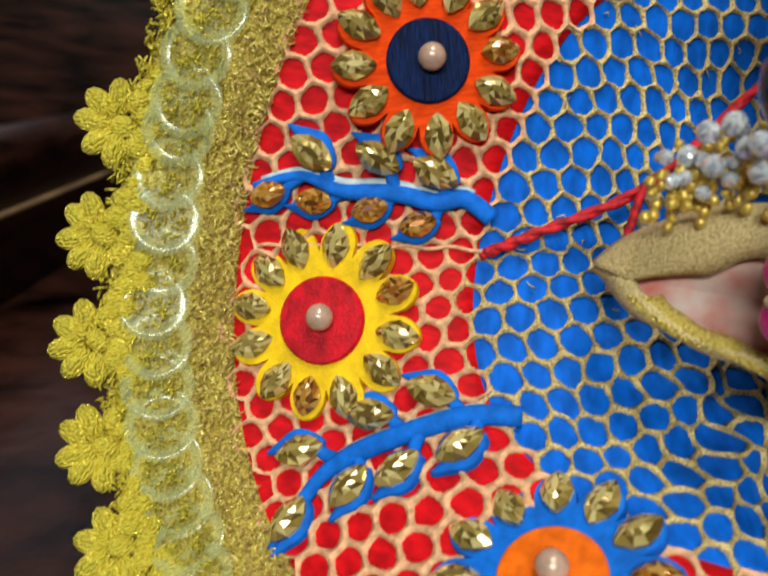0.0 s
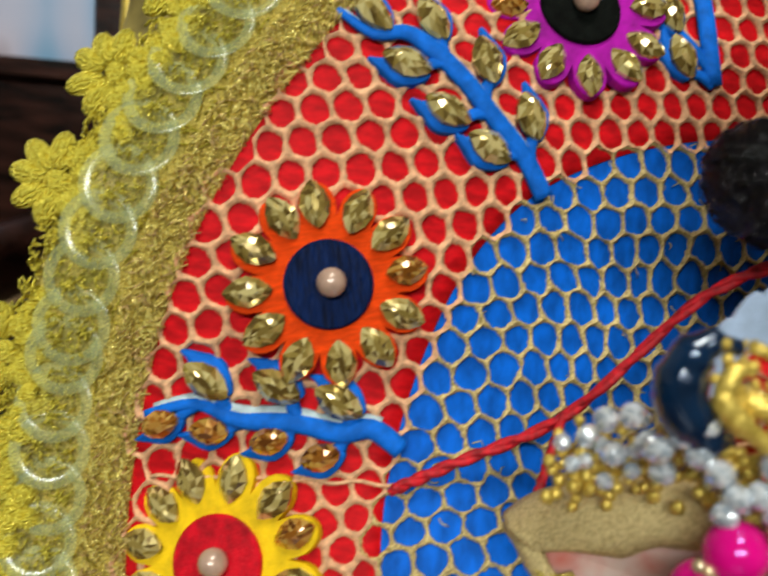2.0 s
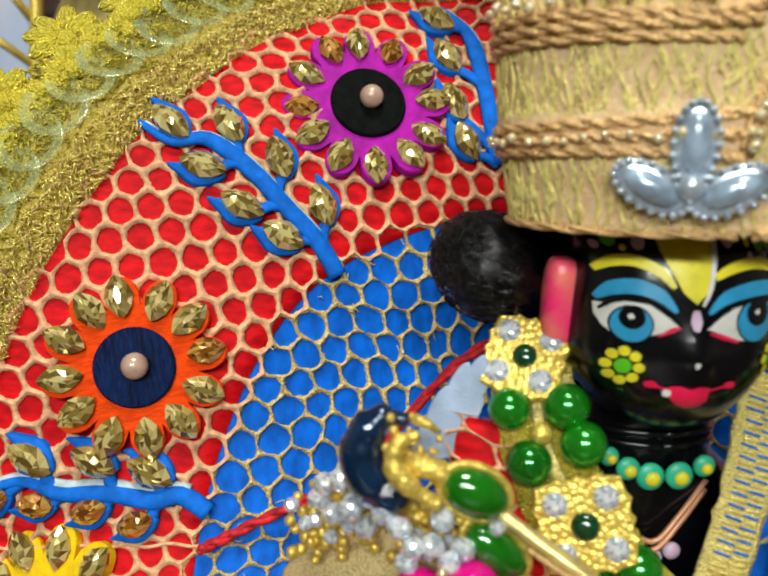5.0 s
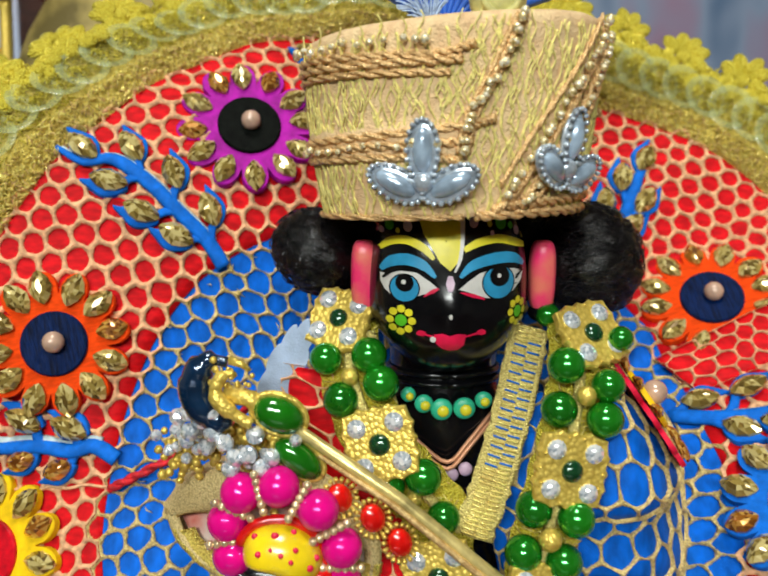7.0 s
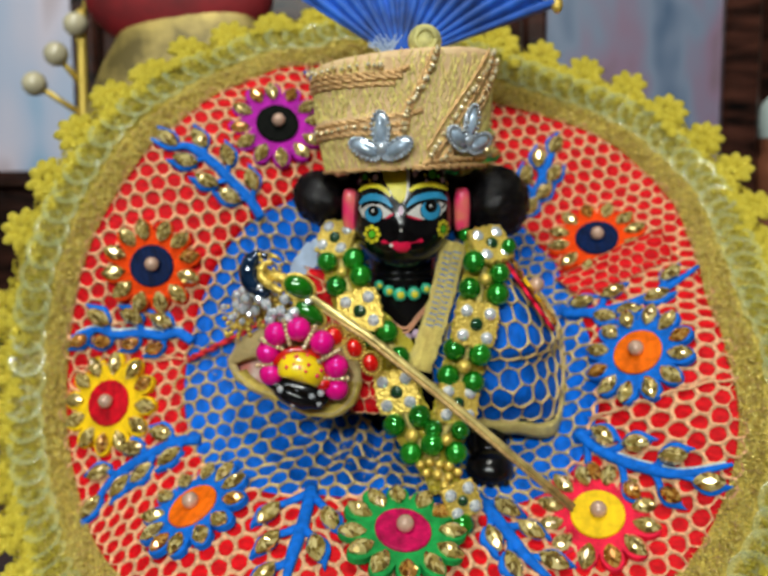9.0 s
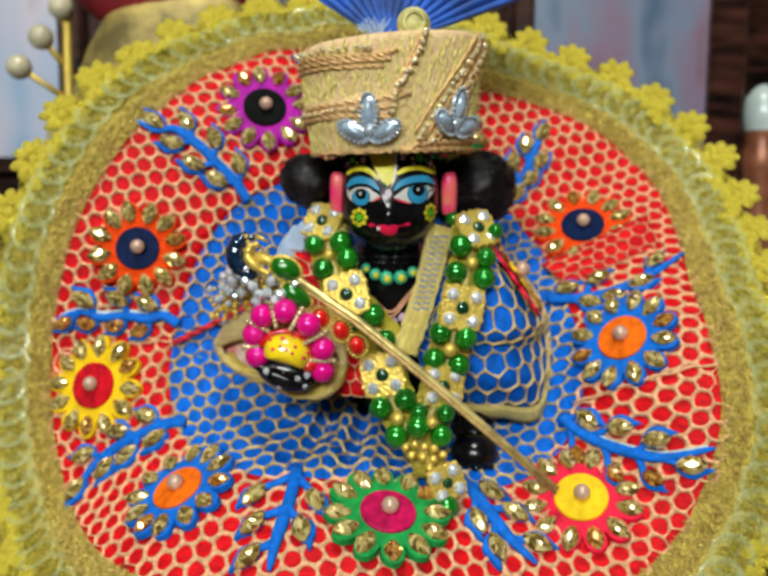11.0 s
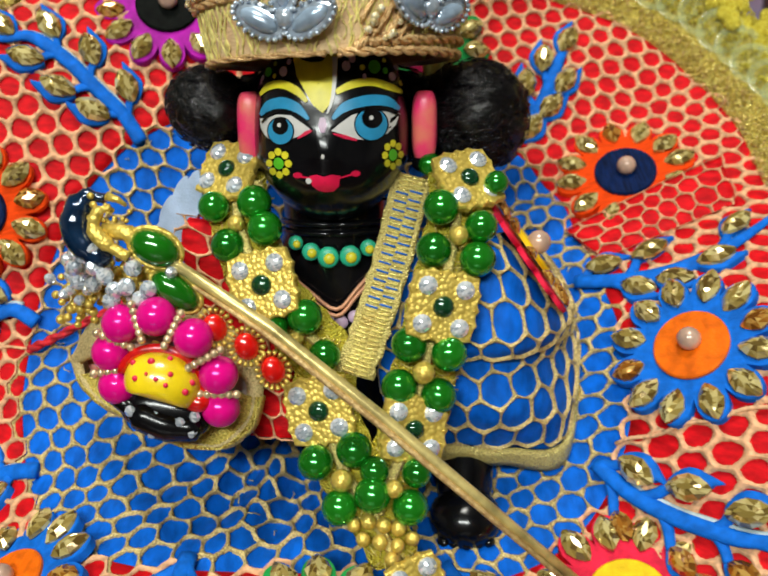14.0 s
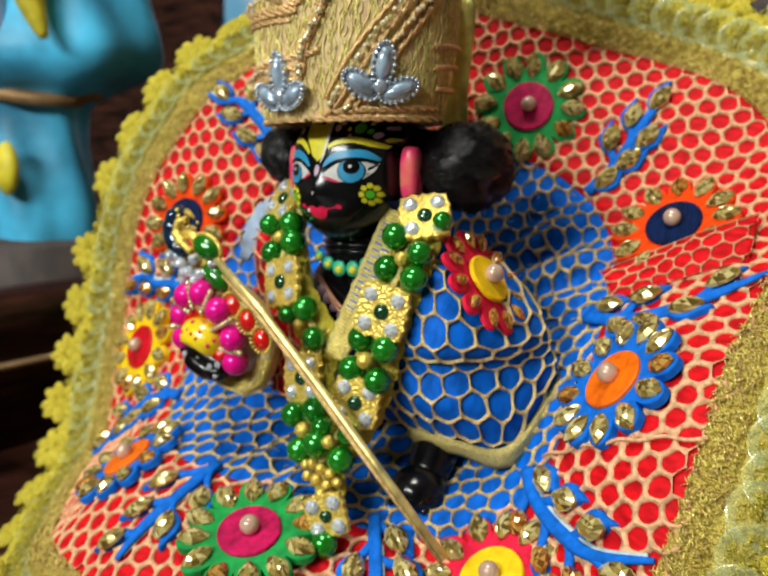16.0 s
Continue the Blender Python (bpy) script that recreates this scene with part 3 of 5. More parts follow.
def flower(pose_at, petals, disc, label, spin=0.0, size=1.0, gem=None, thick=1.1):
    """A round felt flower with twelve petals, a stone on each, a velvet disc and a pearl."""
    sh = Shape()
    n = 144
    outline = []
    for i in range(n):
        t = 2 * math.pi * i / n
        r = 10.6 + 4.9 * abs(math.cos(6 * t)) ** 0.55
        outline.append((r * math.sin(t) * size, r * math.cos(t) * size))
    sh.plate(outline, -0.7 * thick, thick, 0, 0.25 * thick)
    m = pose_at @ Matrix.Rotation(radians(spin), 4, "Z")
    ob = sh.made("flower_patch", petals, dress, label, smooth=False, place=m)
    sh = Shape()
    outline = [(6.8 * size * math.cos(2 * math.pi * i / 40), 6.8 * size * math.sin(2 * math.pi * i / 40)) for i in range(40)]
    sh.plate(outline, 0, 0.9, 0, 0.3)
    sh.made("disc", disc, ob, "velvet flower centre", smooth=False, place=m @ Matrix.Translation((0, 0, 1.05 * MM)))
    place_mesh("pearl", PEARL_ME, ob, m @ Matrix.Translation((0.3 * MM, 0.2 * MM, 3.2 * MM)))
    for k in range(12):
        t = radians(30 * k + rng.uniform(-3, 3))
        r = 12.0 * size + rng.uniform(-0.3, 0.3)
        q = m @ Matrix.Translation((r * math.sin(t) * MM, r * math.cos(t) * MM, 1.05 * MM)) @ Matrix.Rotation(-t, 4, "Z") @ Matrix.Rotation(radians(rng.uniform(-9, 9)), 4, "X")
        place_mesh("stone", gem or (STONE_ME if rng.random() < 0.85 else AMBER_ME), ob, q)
    return ob


H_F = 1.2
flower(seat(-57.7, 5.5, 0, H_F), ORANGE, NAVY, "orange felt flower with navy centre and smoky stones", 15, size=0.93)
flower(seat(-69.0, -31.8, 0, H_F), YELLOW, CRIMSON, "yellow felt flower with crimson centre and smoky stones", 20)
flower(seat(-37.2, -68.2, 0, H_F), FELT_BLUE, ORANGE_D, "blue felt flower with orange centre", 5)
flower(seat(15.0, -77.4, 0, H_F), GREEN, MAGENTA_F, "green felt flower with magenta centre", 0)
flower(seat(65.4, -71.1, 0, H_F), PINK, YELLOW, "pink red felt flower with yellow centre", 10)
flower(seat(81.6, -28.3, 0, H_F), FELT_BLUE, ORANGE_D, "blue felt flower with orange centre", 12)
flower(seat(80.5, 20.7, 0, H_F), ORANGE, NAVY, "orange felt flower with navy centre, half folded under", 8)
flower(seat(35.6, 53.8, 0, H_F), GREEN, MAGENTA_F, "green felt flower with magenta centre", 3)
flower(seat(-22.5, 54.2, 0, H_F), PURPLE, BLACKFELT, "purple felt flower with black centre", 10)
flower(facing((114.4, 109.2, 114.4), (0.81, -0.09, 0.57), turn=20), PINK, YELLOW, "red felt flower with yellow centre on the shoulder", 6, size=0.82, gem=stone_mesh("stone", 4.6, 2.6, 1.2, AMBER), thick=0.5)


def leaf_pad(name, hug):
    """A felt leaf, wider on one side, with a horn beyond its tip."""
    outline = []
    for i in range(28):
        t = 2 * math.pi * i / 28
        c, s_ = math.cos(t), math.sin(t)
        x = 2.5 * s_ * (1 - 0.35 * c * c) + hug * (1.0 - 0.5 * max(0.0, -c))
        y = 4.0 * c + (1.6 * max(0.0, c) ** 6 if s_ * hug >= 0 else 0.0)
        outline.append((x, y))
    ob = Shape().plate(outline, -1.2, 0.5, 0, 0.25).made(name, FELT_BLUE)
    me = ob.data
    bpy.data.objects.remove(ob)
    return me


PADS = {1.0: leaf_pad("leaf_pad", 1.0), -1.0: leaf_pad("leaf_pad", -1.0)}


def sprig(stem, stones, amber=0, wide=1.5):
    """A blue felt twig: a flat stem that tapers to its first point, and leaf pads with a stone on each."""
    line = spline([(u, v, 0) for u, v in stem], 5)
    n = len(line)
    sh = Shape()
    pts = [on_dress(p.x, p.y, 1.5) for p in line]
    sh.tube(pts, [wide * (0.35 + 0.7 * min(1.0, 2.6 * i / n)) for i in range(n)], 10, flat=(AX_N, 0.6))
    poses, stalks = [], []
    for u, v in stones:
        q = Vector((u, v, 0))
        i = min(range(n), key=lambda a: (line[a] - q).length)
        i = min(n - 1, i + 3)
        tip = (line[max(0, i - 4)] - line[min(n - 1, i + 1)]).normalized()
        away = q - line[i]
        d = (tip * 0.9 + away.normalized() * 0.9).normalized()
        side = 1.0 if (tip.x * away.y - tip.y * away.x) > 0 else -1.0
        # the leaf's own short stalk
        arm = spline([line[i], line[i] + away * 0.4 - d * 0.3, q - d * 2.6], 4)
        stalks.append(Shape().tube([on_dress(p.x, p.y, 1.35) for p in arm], [1.15 - 0.25 * j / len(arm) for j in range(len(arm))], 8, flat=(AX_N, 0.6)))
        poses.append((u, v, math.degrees(math.atan2(-d.x, d.y)), -side))
    ob = sh.made("sprig", FELT_BLUE, dress, "raised blue felt sprig set with stones")
    sh = Shape()
    sh.tube([on_dress(p.x + 0.15, p.y + 0.55, 1.0) for p in line[1:-4]], [wide * (0.35 + 0.7 * min(1.0, 2.6 * i / n)) for i in range(1, n - 4)], 8, flat=(AX_N, 0.6))
    sh.made("backing", PALE_FOAM, ob, "pale foam backing that shows along one edge")
    for stalk in stalks:
        stalk.made("stalk", FELT_BLUE, ob)
    for k, (u, v, ang, hug) in enumerate(poses):
        m = seat(u, v, ang + rng.uniform(-6, 6), 1.3)
        late = k in range(len(poses) - amber, len(poses))
        if late:
            m = m @ Matrix.Diagonal((0.86, 0.86, 1, 1))
        pad = place_mesh("leaf_pad", PADS[hug], ob, m, "blue felt leaf under a stone")
        me = LEAF_AMBER_ME if late else LEAF_ME
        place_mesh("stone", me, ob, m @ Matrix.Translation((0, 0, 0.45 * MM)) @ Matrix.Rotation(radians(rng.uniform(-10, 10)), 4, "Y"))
    return ob


sprig([(-82.2, -12.2), (-74.7, -10.6), (-68.5, -12.3), (-61.0, -12.3), (-54.2, -13.6), (-49.8, -12.8), (-45.4, -15.3)],
      [(-73.5, -7.5), (-63.4, -7.7), (-54.6, -9.4), (-79.6, -13.4), (-72.6, -14.0), (-63.8, -15.0), (-56.3, -17.0)], amber=4)
sprig([(-73.1, -66.7), (-67.8, -56.6), (-62.5, -52.1), (-54.4, -48.7), (-46.4, -46.4), (-39.8, -46.5)],
      [(-70.6, -51.6), (-60.5, -45.9), (-52.0, -42.5), (-70.8, -62.4), (-62.4, -57.1), (-55.8, -54.5), (-47.7, -51.1)])
sprig([(-59.9, 43.4), (-54.4, 40.7), (-49.1, 42.1), (-42.0, 38.1), (-36.2, 33.1), (-30.5, 28.4), (-26.9, 23.4)],
      [(-55.1, 43.8), (-46.0, 45.7), (-37.3, 41.1), (-30.0, 34.5), (-49.4, 37.1), (-42.9, 31.7), (-36.3, 28.1)])
sprig([(71.8, 60.4), (67.3, 51.0), (62.8, 41.0), (56.0, 31.0)], [(70.2, 57.6), (64.1, 52.6), (68.8, 46.7), (65.0, 40.5), (60.3, 35.2), (59.6, 46.2)])
sprig([(104.4, 1.3), (93.3, -6.2), (83.4, -9.9), (74.8, -9.6), (66.3, -7.2)], [(90.7, -8.6), (82.9, -12.4), (76.6, -12.6), (96.5, -0.6), (80.5, -3.4), (72.0, -4.6)])
sprig([(96.5, -61.0), (86.0, -62.2), (78.1, -59.2), (70.1, -53.6), (64.6, -46.6)],
      [(70.6, -48.9), (77.4, -52.8), (84.7, -57.6), (91.2, -64.6), (67.0, -58.6), (75.0, -64.9), (82.9, -67.0)], amber=3)
sprig([(-11.8, -90.5), (-10.7, -83.7), (-8.6, -74.9), (-7.2, -63.8)], [(-16.4, -79.2), (-2.7, -73.6), (-5.2, -81.0), (-17.6, -71.2), (-16.5, -87.2)])
sprig([(51.0, -87.7), (44.8, -81.6), (39.9, -73.6), (34.7, -65.4)], [(42.0, -69.0), (47.3, -74.9), (37.3, -77.6), (51.8, -82.8), (41.1, -84.2)])
sprig([(-8.5, 78.5), (-3.0, 72.0), (-0.5, 62.0), (2.0, 48.0)], [(-9.5, 75.5), (-7.6, 67.5), (-6.6, 57.9), (-4.2, 51.0)])


# ---- the idol: one plain black figure with painted marks ----
def face_y(x, z, lift=0.0):
    """The front of the head at x, z."""
    rx = 13.4 * (1 - 0.027 * max(0.0, 131 - z))
    a, b = abs((x - 80.4) / rx) ** 2.5, abs((z - 135.0) / (17.5 if z > 135 else 14.6)) ** 2.5
    q = max(0.0, 1 - a - b) ** (1 / 2.5)
    y = 111.0 - 15.0 * q
    y -= 1.9 * math.exp(-((x - 80.0) / 2.0) ** 2 - ((z - 132.6) / 3.2) ** 2)
    y -= 0.7 * math.exp(-((x - 79.8) / 4.0) ** 2 - ((z - 127.6) / 1.6) ** 2)
    return y - lift


def build_idol():
    sh = Shape()
    # head, as rings from the crown down
    rows = []
    for j in range(0, 37):
        z = 135 + (17.5 if j < 18 else 14.6) * math.cos(math.pi * j / 36)
        row = []
        for i in range(48):
            t = 2 * math.pi * i / 48
            rx = 13.4 * (1 - 0.027 * max(0.0, 131 - z))
            b = max(1e-4, 1 - abs((z - 135) / (17.5 if z > 135 else 14.6)) ** 2.5) ** (1 / 2.5)
            c, s = math.cos(t), math.sin(t)
            k = (abs(c) ** 2.5 + abs(s) ** 2.5) ** (-1 / 2.5)
            x, dy = 80.4 + rx * b * k * s, -15.0 * b * k * c
            y = face_y(x, z) if dy < -2 and b > 0.2 else 111 + dy
            row.append((x, y, z))
        rows.append(row)
    sh.sheet(rows, 0, True)
    # neck, shoulders and trunk down to a base under the skirt
    prof = [(124, 9.5, 8.5, 114), (119, 9.2, 8.3, 114.5), (116, 10.5, 9.0, 115.5), (113, 14, 10, 117), (108, 19, 11.5, 119), (100, 20, 12.5, 121), (90, 17, 12, 125),
            (82, 15, 11, 130), (70, 15, 11, 133), (45, 15, 12, 126), (20, 18, 14, 118), (6, 22, 17, 112), (0.2, 22, 17, 112)]
    rows = [[(80.6 + a * math.sin(2 * math.pi * i / 40), cy - b * math.cos(2 * math.pi * i / 40), z) for i in range(40)] for z, a, b, cy in prof]
    sh.sheet(rows, 0, True)
    sh.add(rows[-1], [tuple(range(40))])
    for z in (120.2, 118.6):
        sh.tube([(80.6 + 9.6 * math.sin(2 * math.pi * i / 32), 114.4 - 8.8 * math.cos(2 * math.pi * i / 32), z) for i in range(33)], 0.55, 6)
    # foot and leg
    sh.tube(spline([(104, 126, 96), (104.0, 120, 86), (104, 112, 76), (103.8, 106, 69)], 5), [6.0] * 9 + [5.6, 5.6, 5.6, 5.4, 5.2, 5.0, 4.8], 14)
    sh.ball((103.6, 103.0, 67.0), (6.6, 6.8, 5.6), 20, 12)
    for k in range(5):
        sh.ball((99.4 + 2.0 * k, 98.2 + 0.5 * abs(k - 2), 64.4), (1.2, 1.5, 1.1), 10, 6)
    # ears
    for x, y in ((66.6, 107.6), (96.4, 108.2)):
        rows = []
        for j in range(13):
            a = math.pi * j / 12
            w = math.sin(a) ** 0.45
            z = 6.0 * math.copysign(abs(math.cos(a)) ** 0.7, math.cos(a))
            rows.append([(x + 2.2 * w * math.copysign(abs(math.cos(q)) ** 0.7, math.cos(q)), y + 2.8 * w * math.copysign(abs(math.sin(q)) ** 0.7, math.sin(q)) - 0.06 * z, 136.9 + z) for q in [2 * math.pi * i / 20 for i in range(20)]])
        sh.sheet(rows, 7, True)
        sh.ball((x, y + 0.2, 130.6), (2.2, 2.4, 1.7), 14, 8, 0)
    # painted marks, thin skins that follow the face
    scale = 0.0693

    def paint(outline, slot, lift):
        c = (sum(p[0] for p in outline) / len(outline), sum(p[1] for p in outline) / len(outline))
        rings = []
        for k in (1.0, 0.66, 0.33, 0.02):
            rings.append([])
            for px, py in outline:
                x, z = 72.5 + (c[0] + (px - c[0]) * k - 580) * scale, 137.1 - (c[1] + (py - c[1]) * k - 185) * scale
                rings[-1].append((x, face_y(x, z, lift), z))
        sh.sheet(rings, slot, True)

    def dot(px, py, rx, ry, slot, lift=0.3):
        paint([(px + rx * math.cos(2 * math.pi * i / 20), py + ry * math.sin(2 * math.pi * i / 20)) for i in range(20)], slot, lift)

    def stroke(pts, widths, slot, lift=0.25):
        line = spline([(x, y, 0) for x, y in pts], 6)
        left, right = [], []
        for i, p in enumerate(line):
            d = (line[min(i + 1, len(line) - 1)] - line[max(i - 1, 0)]).normalized()
            t = i / (len(line) - 1) * (len(widths) - 1)
            a = int(min(t, len(widths) - 2))
            h = (widths[a] + (widths[a + 1] - widths[a]) * (t - a)) / 2
            left.append((p.x - d.y * h, p.y + d.x * h))
            right.append((p.x + d.y * h, p.y - d.x * h))
        rows = []
        for side in (left, right):
            rows.append([])
            for px, py in side:
                x, z = 72.5 + (px - 580) * scale, 137.1 - (py - 185) * scale
                rows[-1].append((x, face_y(x, z, lift), z))
        sh.sheet(rows, slot)

    W, B, Y, L, R, P = 1, 2, 3, 4, 5, 6
    # eyes
    paint([(530, 168), (548, 168), (575, 160), (610, 162), (640, 182), (658, 196), (640, 206), (615, 214), (590, 222), (562, 220), (542, 205), (532, 188)], W, 0.16)
    dot(584, 198, 34, 33, 0, 0.24), dot(584, 198, 31, 30, B, 0.30), dot(584, 186, 20, 20, 0, 0.36), dot(582, 184, 5, 5, W, 0.42)
    stroke([(625, 215), (645, 203), (660, 196)], [2, 9, 3], R, 0.3)
    paint([(703, 198), (725, 180), (750, 163), (790, 152), (830, 155), (862, 158), (852, 185), (832, 205), (800, 220), (765, 218), (735, 208)], W, 0.16)
    dot(795, 184, 40, 39, 0, 0.24), dot(795, 184, 37, 36, B, 0.30), dot(797, 170, 24, 23, 0, 0.36), dot(795, 169, 5, 5, W, 0.42)
    stroke([(706, 204), (735, 212), (762, 220)], [2, 9, 3], R, 0.3)
    # lids and brows
    stroke([(532, 160), (555, 140), (590, 134), (625, 146), (652, 172)], [8, 24, 26, 22, 6], B, 0.3)
    stroke([(706, 172), (735, 145), (785, 131), (830, 131), (862, 148)], [6, 22, 26, 24, 8], B, 0.3)
    stroke([(536, 178), (560, 158), (595, 152), (635, 170), (660, 196)], [4, 9, 9, 8, 3], 0, 0.45)
    stroke([(702, 192), (740, 160), (790, 147), (832, 148), (866, 166)], [4, 9, 9, 9, 4], 0, 0.45)
    stroke([(530, 112), (555, 95), (590, 92), (625, 108), (648, 132)], [10, 18, 19, 18, 8], Y, 0.3)
    stroke([(715, 112), (750, 95), (795, 88), (840, 98), (870, 108)], [12, 18, 19, 18, 10], Y, 0.3)
    paint([(612, 22), (716, 22), (718, 60), (712, 110), (700, 140), (684, 158), (662, 140), (645, 110), (625, 75)], Y, 0.28)
    stroke([(712, 30), (712, 80), (706, 130), (694, 160)], [14, 9, 8, 4], W, 0.4)
    stroke([(684, 168), (684, 186), (684, 202)], [10, 20, 8], P, 0.3)
    # cheeks
    for cx, cy, kx in ((577, 272, 1.0), (845, 255, 0.8)):
        dot(cx, cy, 13 * kx, 14, L)
        for i in range(8):
            dot(cx + 24 * kx * math.cos(i * 0.785), cy + 27 * math.sin(i * 0.785), 9 * kx, 9, Y)
    # mouth
    paint([(650, 300), (668, 297), (685, 302), (702, 297), (722, 300), (718, 325), (705, 337), (685, 339), (668, 334), (655, 322)], R, 0.3)
    stroke([(612, 300), (630, 302), (655, 306)], [3, 5, 3], R, 0.3), stroke([(718, 306), (740, 300), (765, 294)], [3, 4, 7], R, 0.3)
    dot(622, 299, 11, 7, R), dot(757, 296, 11, 7, R), dot(648, 312, 7, 7, W, 0.4), dot(684, 256, 4, 6, W)
    # forehead dots
    for px, py, r, s in ((552, 60, 10, L), (570, 42, 5, Y), (592, 62, 10, P), (570, 72, 5, Y), (535, 72, 6, P), (605, 40, 6, P), (738, 52, 10, P), (752, 35, 8, P), (775, 55, 6, Y), (803, 52, 14, L),
                         (828, 60, 7, L), (845, 72, 9, P), (855, 45, 7, P), (825, 35, 5, Y), (780, 75, 5, P), (866, 85, 6, Y)):
        dot(px, py, r, r * 1.2, s)

    # beads painted round the neck and a collar line
    def chest_dot(x, y, z, r, slot):
        sh.ball((x, y, z), (r, 0.7, r), 14, 8, slot)

    for x, z, r in ((74.0, 117.2, 1.3), (76.6, 115.6, 1.6), (79.6, 114.6, 1.9), (83.4, 114.8, 1.9), (86.6, 116.2, 1.5)):
        chest_dot(x, 105.3, z, r, 8)
        chest_dot(x + 0.2, 104.9, z - 0.2, r * 0.55, Y)
    for x, z in ((73.4, 108.6), (75.2, 106.8), (77.2, 105.0), (79.2, 103.2), (81.6, 102.6), (84.0, 103.6)):
        chest_dot(x, 107.0, z, 1.25, P)
    for k in (0.0, -1.2):
        sh.tube(spline([(71.5, 109.0, 112.0 + k), (76, 106.8, 108.4 + k), (80.8, 106.0, 105.2 + k), (84.5, 106.6, 108.8 + k), (88.5, 108.6, 113.0 + k)], 4), 0.4, 6, 9)
    ob = sh.made("idol_statue", [IDOL, P_WHITE, P_BLUE, P_YELLOW, P_LIME, P_RED, P_LILAC, P_EAR, P_TEAL, P_PEACH])
    return tagged(ob, "glossy black idol statue with bright painted face marks", "statue")


build_idol()


def hair_bun(c, r, tilt, seed, name="hair_bun", label="fluffy black hair bun beside the painted ear"):
    """A puff of black hair with stray strands."""
    g = random.Random(seed)
    sh = Shape()
    rot = Matrix.Rotation(radians(tilt), 3, "Y")
    bun = thing(name, (c[0], c[1], c[2] - r[2]), label, "hair", "hair of the idol")
    sh.ball(c, r, 28, 18, turn=rot)
    sh.v = [tuple(Vector(p) + (Vector(p) - Vector(c)) * (0.22 * noise.noise(Vector(p) * 0.22) + 0.16 * noise.noise(Vector(p) * 0.6))) for p in sh.v]
    sh.made("puff", HAIR, bun)
    sh = Shape()
    for k in range(950):
        a, b = g.uniform(0, 6.28), math.acos(g.uniform(-1, 1))
        d, e, w, ph = g.uniform(0.15, 0.5), g.uniform(-0.5, 0.5), g.uniform(0.02, 0.09), g.uniform(0, 6.28)
        lift = g.uniform(0.96, 1.10)
        pts = []
        for s in range(9):
            t = s / 8 - 0.5
            bb, aa = b + e * t + w * math.sin(ph + s * 1.3), a + d * t * 2 + w * math.cos(ph + s * 1.3)
            p = Vector((math.sin(bb) * math.cos(aa), math.sin(bb) * math.sin(aa), math.cos(bb)))
            p = rot @ Vector((p.x * r[0], p.y * r[1], p.z * r[2])) * (lift + 0.06 * (0.25 - t * t))
            pts.append(p + Vector(c))
        sh.tube(pts, 0.09, 3)
    sh.made("strand", STRAND, bun, "loose glossy strands", kind="stuff")


hair_bun((58.6, 115.5, 140.2), (7.8, 8.0, 6.8), 28, 1)
hair_bun((81.0, 121.0, 138.8), (25.0, 7.0, 9.0), 0, 3, "back_hair", "black hair swept behind the idol's head")
hair_bun((105.8, 117.5, 138.8), (9.4, 11.5, 9.4), 0, 2)


# ---- the turban ----
def turban_at(phi, z, out=0.0):
    """phi: degrees from the front towards +x."""
    p = radians(phi)
    k = (z - 146) / 30
    r = 20.2 + 3.5 * k + 0.8 * math.sin(k * 3.1) + out
    return Vector((80.8 + r * math.sin(p), 108.0 - r * (0.87 if math.cos(p) > 0 else 0.97) * math.cos(p), z + (1.6 * math.sin(p) * (0.3 + k))))


turban = thing("turban", (80.8, 108, 146), "straw gold brocade turban with copper braid and silver brooches", "turban")
sh = Shape()
rows = []
for j in range(31):
    z = 147.5 + 27.5 * j / 30
    rows.append([turban_at(5 * i, z, 0.35 * noise.noise(Vector((i * 0.7, z * 0.5, 0))) + (0.5 if 5 * i > 180 and 156 < z < 161 else 0)) for i in range(72)])
top = rows[-1]
mid = sum(top, Vector()) / len(top)
for k, dz in ((0.93, 1.0), (0.8, 1.2), (0.5, 0.6), (0.05, 0.2)):
    rows.append([mid + (p - mid) * k + Vector((0, 0, dz)) for p in top])
low = rows[0]
mid = sum(low, Vector()) / len(low)
rows.insert(0, [mid + (p - mid) * 0.86 + Vector((0, 0, 0.6)) for p in low])
sh.sheet(rows, closed=True)
sh.made("wrap", STRAW, turban)


def braid(path, r=0.75, strands=2):
    line = spline([(a, z, 0) for a, z in path], 14)
    for s in range(strands):
        pts = []
        for i, q in enumerate(line):
            t = i * 0.9 + math.pi * 2 * s / strands
            pts.append(turban_at(q.x, q.y + 0.55 * r * math.cos(t), 0.5 + 0.5 * r * math.sin(t)))
        sh.tube(pts, r * 0.62, 5)


def braid_part(path, r, name="braid_cord"):
    global sh
    sh = Shape()
    braid(path, r * 0.8)
    sh.made(name, BRAID, turban, "copper gold braided cord")


